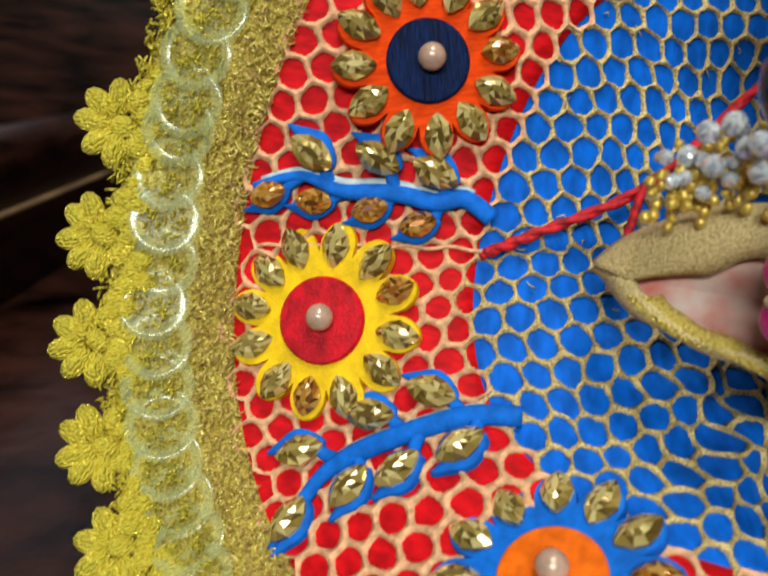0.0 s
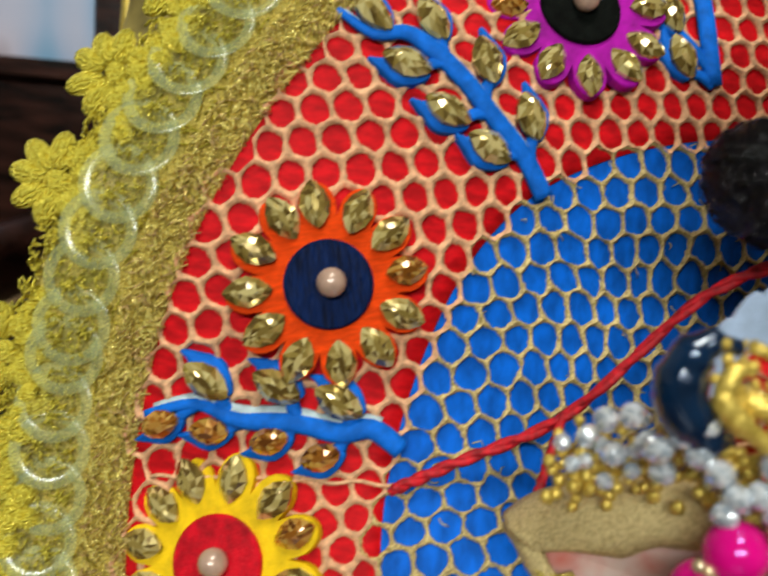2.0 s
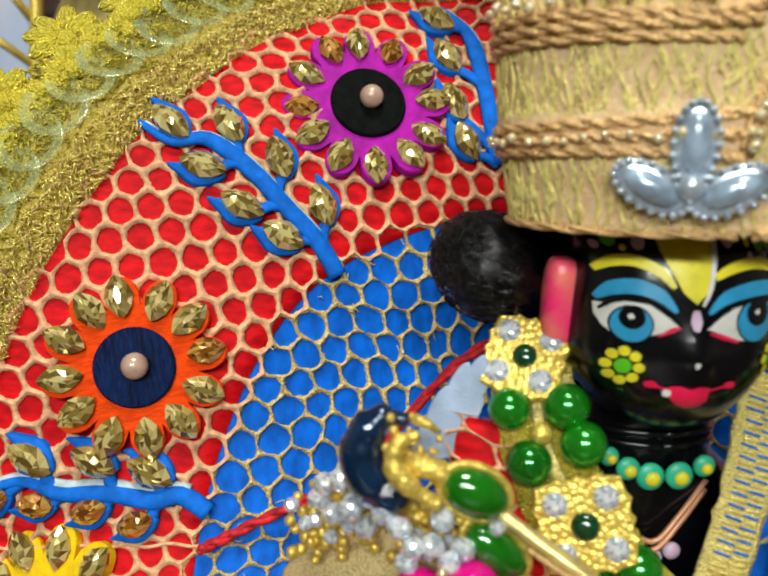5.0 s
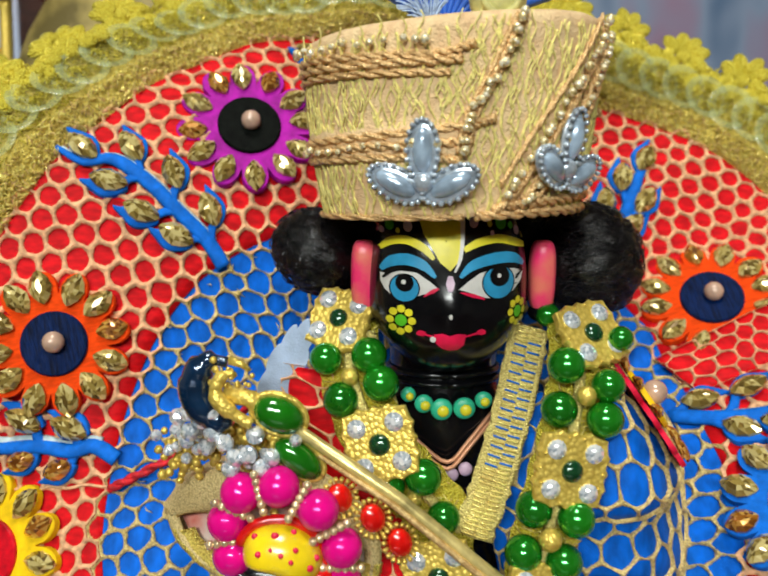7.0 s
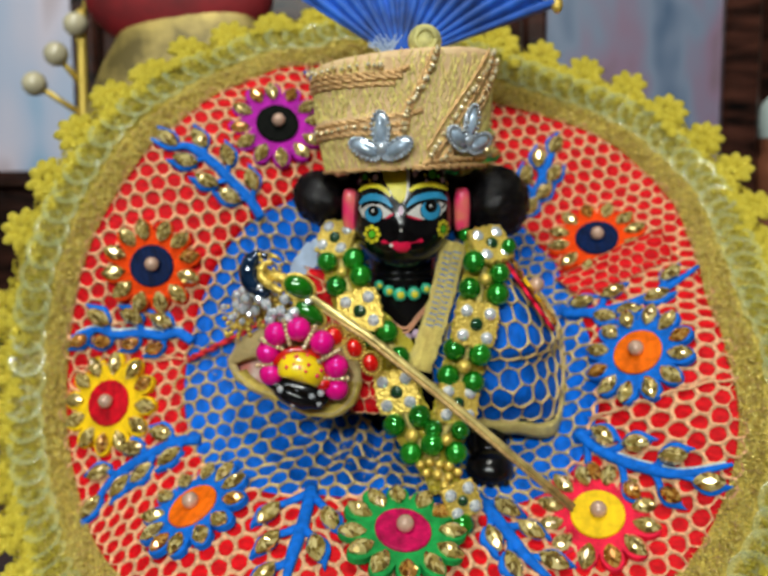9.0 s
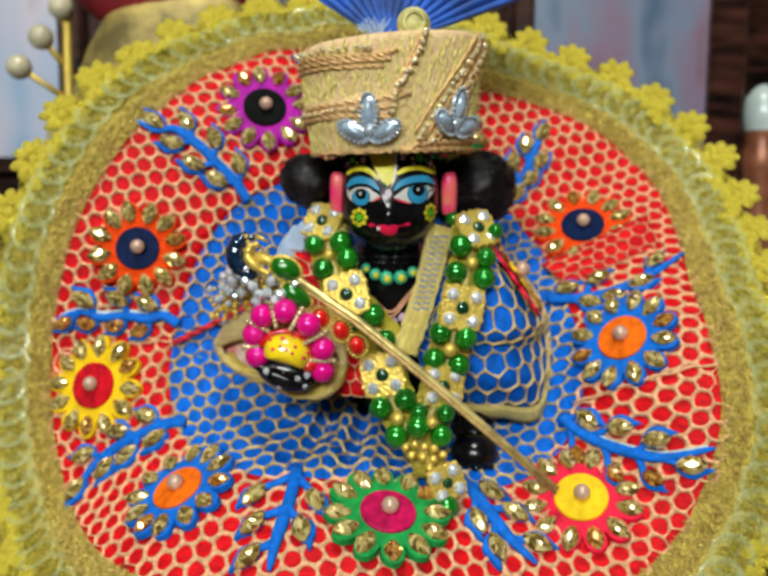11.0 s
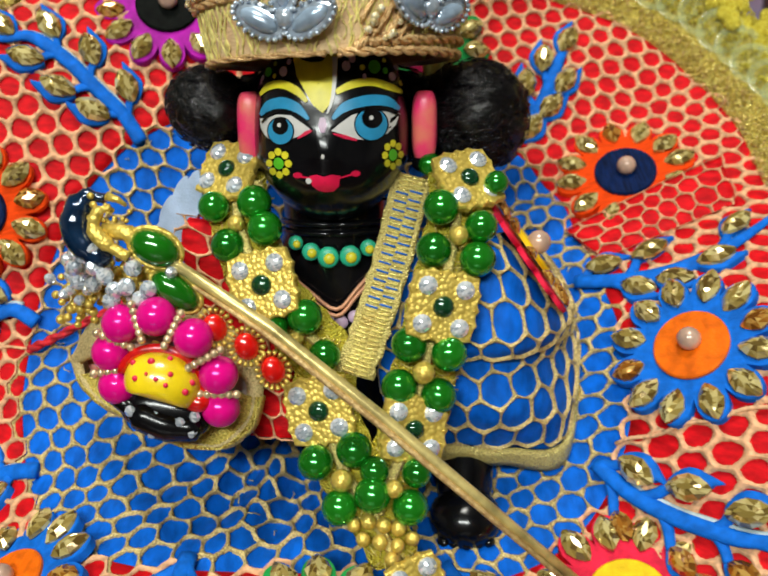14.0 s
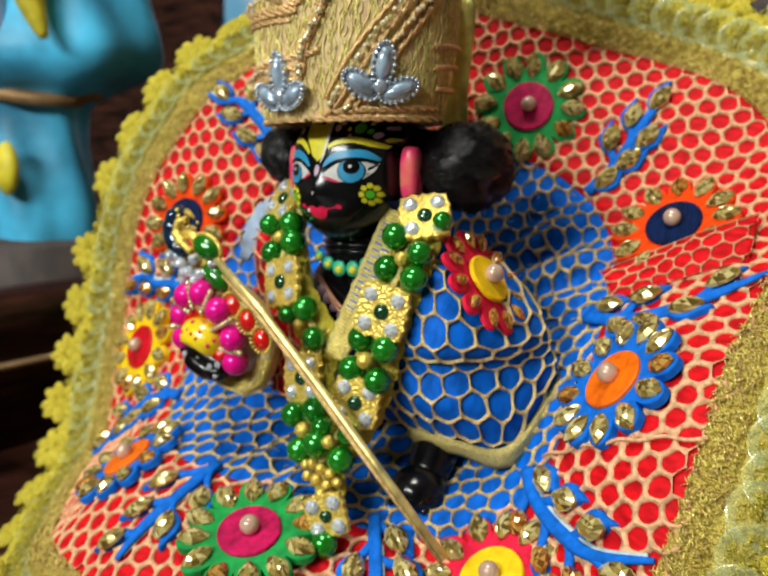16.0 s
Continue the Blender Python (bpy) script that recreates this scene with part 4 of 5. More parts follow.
for path, r in (([(-100, 159.3), (-60, 159.6), (-30, 159.8), (0, 160.5), (10, 161.3)], 0.8), ([(-100, 156.6), (-60, 156.6), (-30, 156.6), (-12, 156.2), (-2, 155.6)], 0.8),
                ([(-100, 158.0), (-60, 158.1), (-30, 158.2), (-5, 158.2), (2, 158.4)], 0.9), ([(-100, 171.0), (-60, 170.6), (-25, 169.8), (-2, 169.6)], 0.9), ([(18, 175), (10, 168), (2, 162), (-1, 157)], 0.8),
                ([(74, 173.2), (56, 165.5), (38, 156.5), (24, 149.6)], 0.9), ([(-100, 172.6), (-60, 172.0), (-30, 171.0), (-10, 170.5), (2, 171.5)], 0.8), ([(-100, 169.4), (-60, 169.2), (-25, 168.4), (-6, 167.8)], 0.7),
                ([(16, 175), (8, 168), (0, 162), (-3, 157)], 0.65), ([(20, 175), (12, 168), (4, 162), (1, 157)], 0.55),
                ([(70, 174.5), (52, 167), (34, 158), (20, 150.6), (12, 148.3)], 0.85), ([(78, 172), (60, 164), (42, 155.4), (28, 149)], 0.85), ([(62, 175.5), (45, 168.5), (27, 160), (14, 152)], 0.6),
                ([(18, 149.0), (35, 149.4), (60, 149.8), (90, 150)], 0.9), ([(5, 147.6), (30, 147.8), (60, 147.9), (100, 148)], 0.9), ([(80, 158), (92, 158.5), (110, 159)], 0.8),
                ([(76, 162), (92, 162.5), (110, 163)], 0.8), ([(84, 154), (96, 154), (112, 154.5)], 0.8), ([(-100, 147.7), (-50, 147.6), (0, 147.5)], 0.6)):
    braid_part(path, r)
SEED = stone_mat("pale_gold_bead", ((0.50, 0.34, 0.10), (0.86, 0.72, 0.38), (0.98, 0.94, 0.80)))
# sparkling seed beads along the slanting braids
sh = Shape()
for path in ([(18, 175), (10, 168), (2, 162), (-1, 157)], [(66, 175), (48, 168), (30, 159), (17, 151)], [(74, 173), (56, 165.5), (38, 156.5), (24, 149)], [(-95, 158), (-50, 158), (-10, 158.2)],
             [(-90, 174), (-50, 173.4), (-14, 172.4)]):
    for q in spline([(a, z, 0) for a, z in path], 7):
        sh.ball(turban_at(q.x + rng.uniform(-1, 1), q.y + rng.uniform(-0.5, 0.5), 1.4), rng.uniform(0.45, 0.75), 8, 6)
sh.made("seed_bead", SEED, turban, "tiny pale gold seed beads", kind="stuff")
# wavy lime thread sewn over the wrap
sh = Shape()
for k in range(420):
    a, z = rng.uniform(-95, 105), rng.uniform(147.5, 172)
    pts = []
    for s in range(16):
        pts.append(turban_at(a + 1.0 * math.sin(s * 0.55 + k), z + s * 0.34, 0.2))
    if pts[-1].z < 176.5:
        sh.tube(pts, 0.13, 4)
# leaf-shaped loops in upright rows
for i in range(24):
    for side in (-1, 1):
        for w in (0.0, 0.45):
            pts = []
            for s in range(60):
                z = 147.2 + s * 0.455
                lobe = abs(math.sin((z - 147 + 3.6 * (i % 2)) * math.pi / 7.2))
                pts.append(turban_at(-96 + 8.6 * i + side * (0.5 + (3.3 - 1.1 * w) * lobe) + 0.7 * noise.noise(Vector((i * 3.1, z * 0.5, side))), z, 0.12 + 0.2 * w))
            sh.tube(pts, 0.12, 4)
sh.made("embroidery", STRAW_Y, turban, "wavy lime gold embroidery thread", kind="stuff")


LOBES = ((0, 0, 5.4), (62, -4.0, 0.6), (-62, 4.0, 0.6))


def brooch(phi, z, tip):
    c = turban_at(phi, z, 0.8)
    nrm = Vector((math.sin(radians(phi)), -math.cos(radians(phi)), -0.13))
    m = facing(c, nrm, turn=tip)
    ob = Shape().ball((0, 0.8, 0.6), (1.6, 1.6, 1.2), 14, 8).made("brooch", SILVER_B, turban, "silver blue trefoil brooch with beaded edge", place=m)
    for a, x, y in LOBES:
        t = Matrix.Rotation(radians(a), 3, "Z")
        Shape().ball((x, y, 0.2), (2.5, 4.5, 0.9), 16, 8, turn=t).made("lobe", SILVER_B, ob, "silver thread lobe", place=m)
        Shape().ball((x, y, 0.6), (1.5, 3.3, 1.5), 16, 8, turn=t).made("glass", SILVER, ob, "pale blue glass navette", place=m)
    sh = Shape()
    for a, x, y in LOBES:
        t = Matrix.Rotation(radians(a), 3, "Z")
        for i in range(20):
            b = 2 * math.pi * i / 20
            p = t @ Vector((2.3 * math.sin(b), 4.3 * math.cos(b), 0)) + Vector((x, y, 1.0))
            sh.ball(p, 0.42, 7, 5)
    sh.made("beaded_edge", SILVER_B, ob, "tiny silver beads", place=m, kind="stuff")


brooch(-15, 152.0, 0)
brooch(43, 153.2, -6)

# a loose yellow end that hangs behind the wrap
sh = Shape()
sh.sheet([[Vector((97.0 + 0.9 * i + 0.5 * math.sin(j * 0.5), 120.5 + 0.5 * i + 0.5 * math.sin(i * 2.1 + j * 0.3), 180 - 2.6 * j)) for i in range(7)] for j in range(15)])
cloth("loose_end", sh, mat("pale_yellow_satin", (0.86, 0.76, 0.20), 0.4, 0.1, 0.2, 200, 0.5, 1500), turban, "pale yellow satin cloth end", 0.5)

# knob, fan and feather on the crown
sh = Shape()
sh.ball((85.8, 94.0, 178.6), (4.2, 3.4, 4.2), 20, 12)
sh.tube([(85.8 + 2.5 * math.cos(a * 0.4), 90.8, 178.6 + 2.5 * math.sin(a * 0.4)) for a in range(17)], 0.6, 6)
tagged(sh.made("pompom_button", mat("lime_cream_thread", (0.62, 0.58, 0.22), 0.6, 0.1, 0.15, 400, 0.6)), "round cream lime button on the turban's crown", "button")
fan = thing("fan_crest", (80, 118, 176), "pleated royal blue fan crest edged with beads", "crest")
sh = Shape()
rows = []
for j in range(14):
    r = 3 + 42 * j / 13
    row = []
    for i in range(61):
        a = radians(-44 + 104 * i / 60)
        row.append((80 + r * math.sin(a) * 1.15, 116 + r * 0.25 + (0.6 + r * 0.03) * math.sin(i * 1.57), 177 + r * math.cos(a) * 0.75))
    rows.append(row)
sh.sheet(rows)
cloth("pleated_cloth", sh, FAN_BLUE, fan, "pleated blue cloth", 0.5)
for i in range(17):
    a = radians(-44 + 6.5 * i)
    sh = Shape()
    sh.ball((80 + 45 * math.sin(a) * 1.15, 126, 177 + 45 * math.cos(a) * 0.75), (1.7, 1.2, 2.4), 8, 6)
    sh.made("bead", CRYSTAL if i % 2 else GOLD, fan, "beaded edge")
sh = Shape()
for k in range(60):
    a = rng.uniform(-1.3, 0.6)
    L = rng.uniform(3, 7)
    sh.tube([(77, 108, 176), (77 + L * 0.6 * math.sin(a), 107, 176 + L * 0.7), (77 + L * math.sin(a), 106.5, 176 + L * (0.5 + 0.5 * math.cos(a)))], 0.16, 3)
tagged(sh.made("feather_tuft", FEATHER), "small white feather tuft at the crest's foot", "feather")


# ---- sleeves, cape and shawl ----
def patch(corners, bulge, nu, nv, axis=Vector((0, -1, 0.15)), flare=Vector((0, 0, 0))):
    """A four-cornered cloth that bulges out; returns a function of s, t in 0..1."""
    a, b, c, d = [Vector(p) for p in corners]

    def at(s, t, h=0.0):
        p = (a * (1 - s) + b * s) * (1 - t) + (d * (1 - s) + c * s) * t
        k = bulge * math.sin(math.pi * min(max(s, 0), 1)) ** 0.8 * math.sin(math.pi * (0.12 + 0.8 * min(max(t, 0), 1))) ** 0.8
        k += 0.5 * noise.noise(p * 0.12)
        p = p + flare * (s ** 3 * math.sin(math.pi * min(max(t, 0), 1)))
        return p + axis * (k + h)

    rows = [[at(i / nu, j / nv) for i in range(nu + 1)] for j in range(nv + 1)]
    return at, Shape().sheet(rows)


def patch_net(at, wu, wv, cell, name, m, parent, label):
    sh = Shape()
    nj, ni = int(wv / (cell * 0.866)) + 2, int(wu / cell) + 2
    for j in range(nj):
        for i in range(ni):
            cu, cv = (i + 0.5 * (j % 2)) * cell, j * cell * 0.866
            if cu > wu or cv > wv:
                continue
            R = cell / math.sqrt(3)
            ring = []
            for k in range(12):
                rr, t = (R if k % 2 else R * 0.866), radians(30 * k)
                x, y = warp(cu + rr * math.cos(t), cv + rr * math.sin(t), 0.8)
                ring.append((min(max(x / wu, -0.01), 1.01), min(max(y / wv, -0.01), 1.01)))
            mu, mv = sum(p[0] for p in ring) / 12, sum(p[1] for p in ring) / 12
            snug = random.uniform(0.94, 1.0)
            hole = [(mu + (p[0] - mu) * k, mv + (p[1] - mv) * k) for p, k in zip(ring, [0.98 * snug, 0.90 * snug] * 6)]
            sh.sheet([[at(*p, 0.75) for p in ring], [at(*p, 0.6) for p in hole], [at(*p, 0.05) for p in hole]], closed=True)
    return sh.made(name, m, parent, label, kind="stuff")


def quilt(grid):
    """A smooth cloth through a grid of points; returns a function of s, t in 0..1 and a height off the cloth."""
    rows = [[Vector(p) for p in row] for row in grid]

    def through_line(ps, t):
        t = min(max(t, 0.0), 1.0) * (len(ps) - 1)
        i = min(int(t), len(ps) - 2)
        t -= i
        p0, p1, p2, p3 = ps[max(i - 1, 0)], ps[i], ps[i + 1], ps[min(i + 2, len(ps) - 1)]
        return 0.5 * ((2 * p1) + (p2 - p0) * t + (2 * p0 - 5 * p1 + 4 * p2 - p3) * t * t + (3 * p1 - p0 - 3 * p2 + p3) * t ** 3)

    def flat(s, t):
        p = through_line([through_line(row, s) for row in rows], t)
        return p + Vector((0, 0.5 * noise.noise(p * 0.16), 0.3 * noise.noise(p * 0.2 + Vector((9, 0, 0)))))

    def at(s, t, h=0.0):
        s, t = min(max(s, 0.0), 1.0), min(max(t, 0.0), 1.0)
        p = flat(s, t)
        if not h:
            return p
        a, b = flat(min(s + 0.02, 1), t) - flat(max(s - 0.02, 0), t), flat(s, min(t + 0.02, 1)) - flat(s, max(t - 0.02, 0))
        return p + b.cross(a).normalized() * h

    return at


cape = thing("cape", (108, 110, 80), "blue netted satin cape with gold ribbon hem over the arm", "cape")
at = quilt((((92, 108, 117), (99, 103, 118), (107, 102, 118.5), (111, 109, 118.5), (113, 119, 119)),
            ((90, 106, 110), (98, 100.5, 110.5), (110, 98.5, 111), (117.4, 108, 109.5), (121, 119, 111)),
            ((88, 104, 101.5), (98, 98.5, 101), (111.5, 95.8, 101.5), (121, 107, 101.5), (125, 120, 104)),
            ((88, 103, 96.5), (98, 100, 96), (111.5, 99.8, 96.8), (120.5, 109.5, 97), (126, 121, 99.5)),
            ((89, 103, 89), (100, 100, 88), (113, 99.0, 88), (122.8, 108.5, 88), (127.4, 122, 95.5)),
            ((91, 106, 80.5), (102, 106.5, 79.5), (112.5, 106, 79), (122.3, 109, 79), (127.4, 123.5, 92))))
cloth("cape_cloth", Shape().sheet([[at(i / 36, j / 36) for i in range(37)] for j in range(37)]), BLUE, cape, "royal blue satin", 0.3)
patch_net(at, 50, 41, 5.4, "cape_net", SAND, cape, "gold honeycomb net")
sh = Shape()
rows = [[], [], [], []]
for i in range(8, 41):
    q, edge = at(i / 40, 1.0), (at(min(i + 1, 40) / 40, 1.0) - at((i - 1) / 40, 1.0)).normalized()
    down = at(i / 40, 1.0) - at(i / 40, 0.94)
    down = (down - edge * down.dot(edge) + Vector((0, 0, -0.3))).normalized()
    out = at(i / 40, 1.0, 1.0) - q
    for row, (d, b) in zip(rows, ((-1.0, 1.0), (0.6, 1.3), (2.4, 1.3), (4.2, 1.0))):
        row.append(q + down * d + out * b)
sh.sheet(rows)
cloth("hem_ribbon", sh, RIBBON, cape, "woven gold ribbon", 0.6)

sleeve = thing("sleeve", (60, 108, 86), "red netted satin sleeve over the figure's arm", "sleeve")
at, sh = patch([(51.5, 108, 122), (68, 106, 120), (76, 99, 84), (64, 101, 84)], 2.5, 14, 18)
cloth("sleeve_cloth", sh, RED, sleeve, "bright red satin")
patch_net(at, 15, 38, 5.2, "sleeve_net", PEACH, sleeve, "peach honeycomb net")

sh = Shape()
rows = []
for j in range(31):
    t = j / 30
    a = Vector((91.0, 106.5, 129.5)).lerp(Vector((80.8, 97.5, 96.8)), t) + Vector((0.8 * math.sin(t * 3), -1.2 * math.sin(t * 3.14), 0))
    b = Vector((97.6, 106.5, 127.6)).lerp(Vector((87.2, 96.8, 94.8)), t) + Vector((0.6 * math.sin(t * 3), -1.2 * math.sin(t * 3.14), 0))
    a, b = a + Vector((0.5 * noise.noise(Vector((0, 0, j * 0.9))), 0, 0)), b + Vector((0.6 * noise.noise(Vector((5, 0, j * 0.8))), 0, 0))
    rows.append([a.lerp(b, i / 10) + Vector((0, -0.5 * math.sin(math.pi * i / 10) - 0.3 * noise.noise(Vector((i * 0.8, j * 0.5, 3))), 0)) for i in range(11)])
sh.sheet(rows)
shawl = thing("shawl", (84, 97, 95), "gold woven ribbon shawl with blue stripes across the chest", "shawl")
cloth("ribbon", sh, RIBBON, shawl, "", 0.8)
sh, sh2 = Shape(), Shape()
for j in range(46):
    t = (j + 0.5) / 46
    a = Vector((91.0, 106.5, 129.5)).lerp(Vector((80.8, 97.5, 96.8)), t) + Vector((0.8 * math.sin(t * 3), -1.2 * math.sin(t * 3.14), 0))
    b = Vector((97.6, 106.5, 127.6)).lerp(Vector((87.2, 96.8, 94.8)), t) + Vector((0.6 * math.sin(t * 3), -1.2 * math.sin(t * 3.14), 0))
    for k in range(2):
        s0, s1 = (0.18, 0.5) if k == 0 else (0.52, 0.84)
        tgt = sh if (j + k) % 2 or t > 0.68 or t < 0.06 else sh2
        tgt.tube([a.lerp(b, s0 + (s1 - s0) * q / 4) + Vector((0, -0.5 * math.sin(math.pi * (s0 + (s1 - s0) * q / 4)) - 0.08, 0)) for q in range(5)], 0.17, 5)
sh.made("gold_rib", THREAD, shawl, "gold woven ribs", kind="stuff")
sh2.made("blue_rib", FELT_BLUE, shawl, "blue woven stripes", kind="stuff")
sh = Shape()
sh.sheet([[Vector((66.0 + k * 0.42, 106.0 - 0.2 * k, 128.0 - 1.3 * k)) + Vector((w, -0.8 * math.sin(w), 0)) for w in (0, 0.8, 1.6, 2.4)] for k in range(16)])
cloth("collar_edge", sh, RIBBON, shawl, "narrow gold collar edge", 0.7)

sh = Shape()
outline = []
for i in range(72):
    t = 2 * math.pi * i / 72
    r = 1.0 + 0.20 * abs(math.sin(4.5 * t + 0.4)) ** 0.7
    a, b = 2.6 * r * math.cos(t), 7.6 * r * math.sin(t)
    outline.append((53.4 + a * 0.88 + b * 0.46, 121.6 - a * 0.46 + b * 0.88))
sh.plate(outline, -0.4, 0.4, 0, 0.15)
tagged(sh.made("scalloped_cloth", FEATHER, smooth=False, place=Matrix.Translation((0, 0.107, 0)) @ Matrix.Rotation(radians(90), 4, "X")), "pale blue scalloped cloth behind the shoulder", "cloth")

# ---- the garland ----
garland = thing("garland", (90, 88, 66), "garland of green pearl beads and gold stone plates", "garland")
BEADS = {r: ball_mesh("bead", r * 0.93, BEAD_G, 20, 12) for r in (3.2, 2.9, 2.6, 2.2)}


def bead(x, y, z, r):
    place_mesh("bead", BEADS[r], garland, Matrix.Translation((x * MM, y * MM, z * MM)) @ Matrix.Rotation(rng.uniform(0, 3), 4, "X"), "glossy green pearl bead")


for x, y, z, r in ((60.3, 104, 123.6, 2.9), (67.4, 103, 124.4, 3.2), (69.3, 101, 120.2, 3.2), (62.8, 102, 117.2, 3.2), (76.0, 97, 105.9, 3.2), (70.8, 97.5, 104.1, 2.6), (79.2, 96, 99.5, 2.9),
                   (98.6, 98, 123.8, 3.2), (105.1, 97, 120.7, 2.9), (97.4, 97, 116.9, 3.2), (104.5, 96, 115.5, 3.2), (93.2, 94, 101.7, 3.2), (99.7, 93, 100.4, 3.2), (91.5, 93, 94.9, 3.2),
                   (98.0, 93, 93.3, 3.2), (77.7, 91, 82.7, 3.2), (84.1, 90, 85.2, 3.2), (87.4, 88, 82.4, 2.6), (94.2, 88, 82.0, 2.6), (81.7, 88, 76.2, 3.2), (87.1, 86.5, 79.0, 3.2), (93.1, 87, 76.6, 3.2),
                   (97.3, 107, 130.4, 2.2), (108.0, 101, 127.5, 2.2), (67.0, 108, 131.6, 2.2), (94.0, 80, 60.5, 3.2)):
    bead(x, y, z, r)
sh = Shape()
for x, y, z, r in ((64.3, 102.5, 120.9, 1.5), (101.4, 96, 119.4, 1.6), (95.5, 92, 97.5, 1.9), (82.1, 88.5, 80.6, 1.9), (90.6, 86, 80.2, 1.5), (74.5, 97, 102.2, 1.4), (84.0, 87.0, 73.6, 1.2), (86.4, 86.2, 74.6, 1.3),
                   (88.8, 86, 74.0, 1.3), (91.2, 86, 73.4, 1.3), (85.5, 85.6, 71.8, 1.2), (88.2, 85, 71.6, 1.3), (91.0, 85, 71.0, 1.2), (93.4, 85.4, 72.0, 1.2), (90.0, 84.4, 69.0, 1.2)):
    s2 = Shape().ball((x, y, z), r, 10, 7)
    s2.made("spacer", GOLD, garland, "small gold spacer bead")


GEM_ME = stone_mesh("crystal", 3.1, 3.1, 1.0, CRYSTAL, 0.0)
GEM_BIG = stone_mesh("crystal", 2.8, 2.8, 1.9, CRYSTAL, 0.0)


def stone_plate(c, nrm, turn, size=1.22):
    """A stamped gold plate with a dark stone and four crystals."""
    m = facing(c, nrm, turn=turn)
    outline = []
    for i in range(48):
        t = 2 * math.pi * i / 48
        r = (4.75 / (abs(math.cos(t)) ** 5 + abs(math.sin(t)) ** 5) ** 0.2 + 0.25 * math.cos(16 * t)) * size
        outline.append((r * math.cos(t), r * math.sin(t)))
    ob = Shape().plate(outline, -0.6, 0.8, 0, 0.3).made("plate", GOLD, garland, "stamped gold plate set with stones", smooth=False, place=m)
    dark = Shape().ball((0, 0, 0.8), (1.5 * size, 1.5 * size, 1.1), 12, 8)
    dark.made("centre_stone", DARKGEM, ob, "dark green centre stone", place=m)
    for k in range(4):
        a = radians(45 + 90 * k)
        place_mesh("crystal", GEM_ME, ob, m @ Matrix.Translation((3.6 * size * math.cos(a) * MM, 3.6 * size * math.sin(a) * MM, 0.75 * MM)), "clear crystal")
    s = Shape()
    for k in range(14):
        a = 2 * math.pi * k / 14
        s.ball((4.3 * size * math.cos(a), 4.3 * size * math.sin(a), 0.75), 0.32, 6, 4)
    s.made("granulation", GOLD, ob, "raised gold grains", place=m, kind="stuff")


for c, nrm, turn, size in (((69.2, 97.5, 111.2), (-0.25, -1, 0.2), 15, 1.22), ((98.6, 93.5, 108.2), (0.15, -1, 0.1), -10, 1.22), ((78.4, 93.5, 90.8), (-0.2, -1, 0.15), 12, 1.2), ((93.8, 91.5, 88.2), (0.2, -1, 0.1), -6, 1.15),
                     ((103.4, 102.0, 128.0), (0.3, -0.8, 0.6), 10, 1.15), ((62.6, 107.0, 129.6), (-0.3, -0.8, 0.5), -8, 1.1), ((94.0, 81.0, 66.5), (0.2, -0.97, 0.1), 20, 0.95)):
    stone_plate(c, nrm, turn, size)
sh = Shape()
sh.tube(spline([(64, 108, 130), (64.5, 104, 121), (69, 99.5, 111), (75, 99, 104), (80, 97.5, 98), (79, 95.5, 91), (82, 91.5, 82), (87, 88, 75), (91, 85, 68)], 5), 0.9, 6)
sh.tube(spline([(102, 104, 129), (101, 99, 120), (98.5, 95, 109), (96, 95, 98), (94, 93, 88), (90, 90, 80), (88, 88, 75)], 5), 0.9, 6)
sh.made("string", RIBBON, garland, "gold cloth string")
for path in ([(63.5, 109, 131), (64.5, 105.0, 121), (68.5, 101.0, 111), (74, 100.2, 104), (79, 98.8, 98), (79, 97, 91), (82.5, 93, 82), (87, 90, 75), (91, 87, 67)],
             [(102.5, 105.5, 129), (101.5, 100.5, 120), (98.8, 97.0, 109), (96, 96.6, 98), (94, 95, 88), (90.5, 92.5, 80), (88, 90.5, 75)]):
    line = spline(path, 7)
    rows = []
    for i, p in enumerate(line):
        d = line[min(i + 1, len(line) - 1)] - line[max(i - 1, 0)]
        side = Vector((d.z, 0, -d.x)).normalized()
        half = 4.9 + 0.7 * abs(math.sin(i * 0.9)) - 1.6 * max(0.0, i / len(line) - 0.75) * 4
        rows.append([p + side * half * w + Vector((0, 0.6 * w * w + 0.35 * noise.noise(Vector((i * 0.7, w * 3, 1))), 0)) for w in (-1, -0.6, -0.2, 0.2, 0.6, 1)])
    cloth("lace_band", Shape().sheet(rows), LACE, garland, "gold lace band under the beads", 0.5)
    sh = Shape()
    for k in range(420):
        row = rows[rng.randrange(len(rows))]
        p = row[rng.randrange(5)].lerp(row[rng.randrange(1, 6)], rng.random()) + Vector((0, -0.5, rng.uniform(-0.7, 0.7)))
        d = Vector((rng.gauss(0, 0.5), -0.1, rng.gauss(0, 0.5)))
        sh.tube([p - d, p + Vector((0, -0.4, 0)), p + d], 0.15, 3)
    sh.made("lace_thread", THREAD, garland, "raised gold lace threads", kind="stuff")

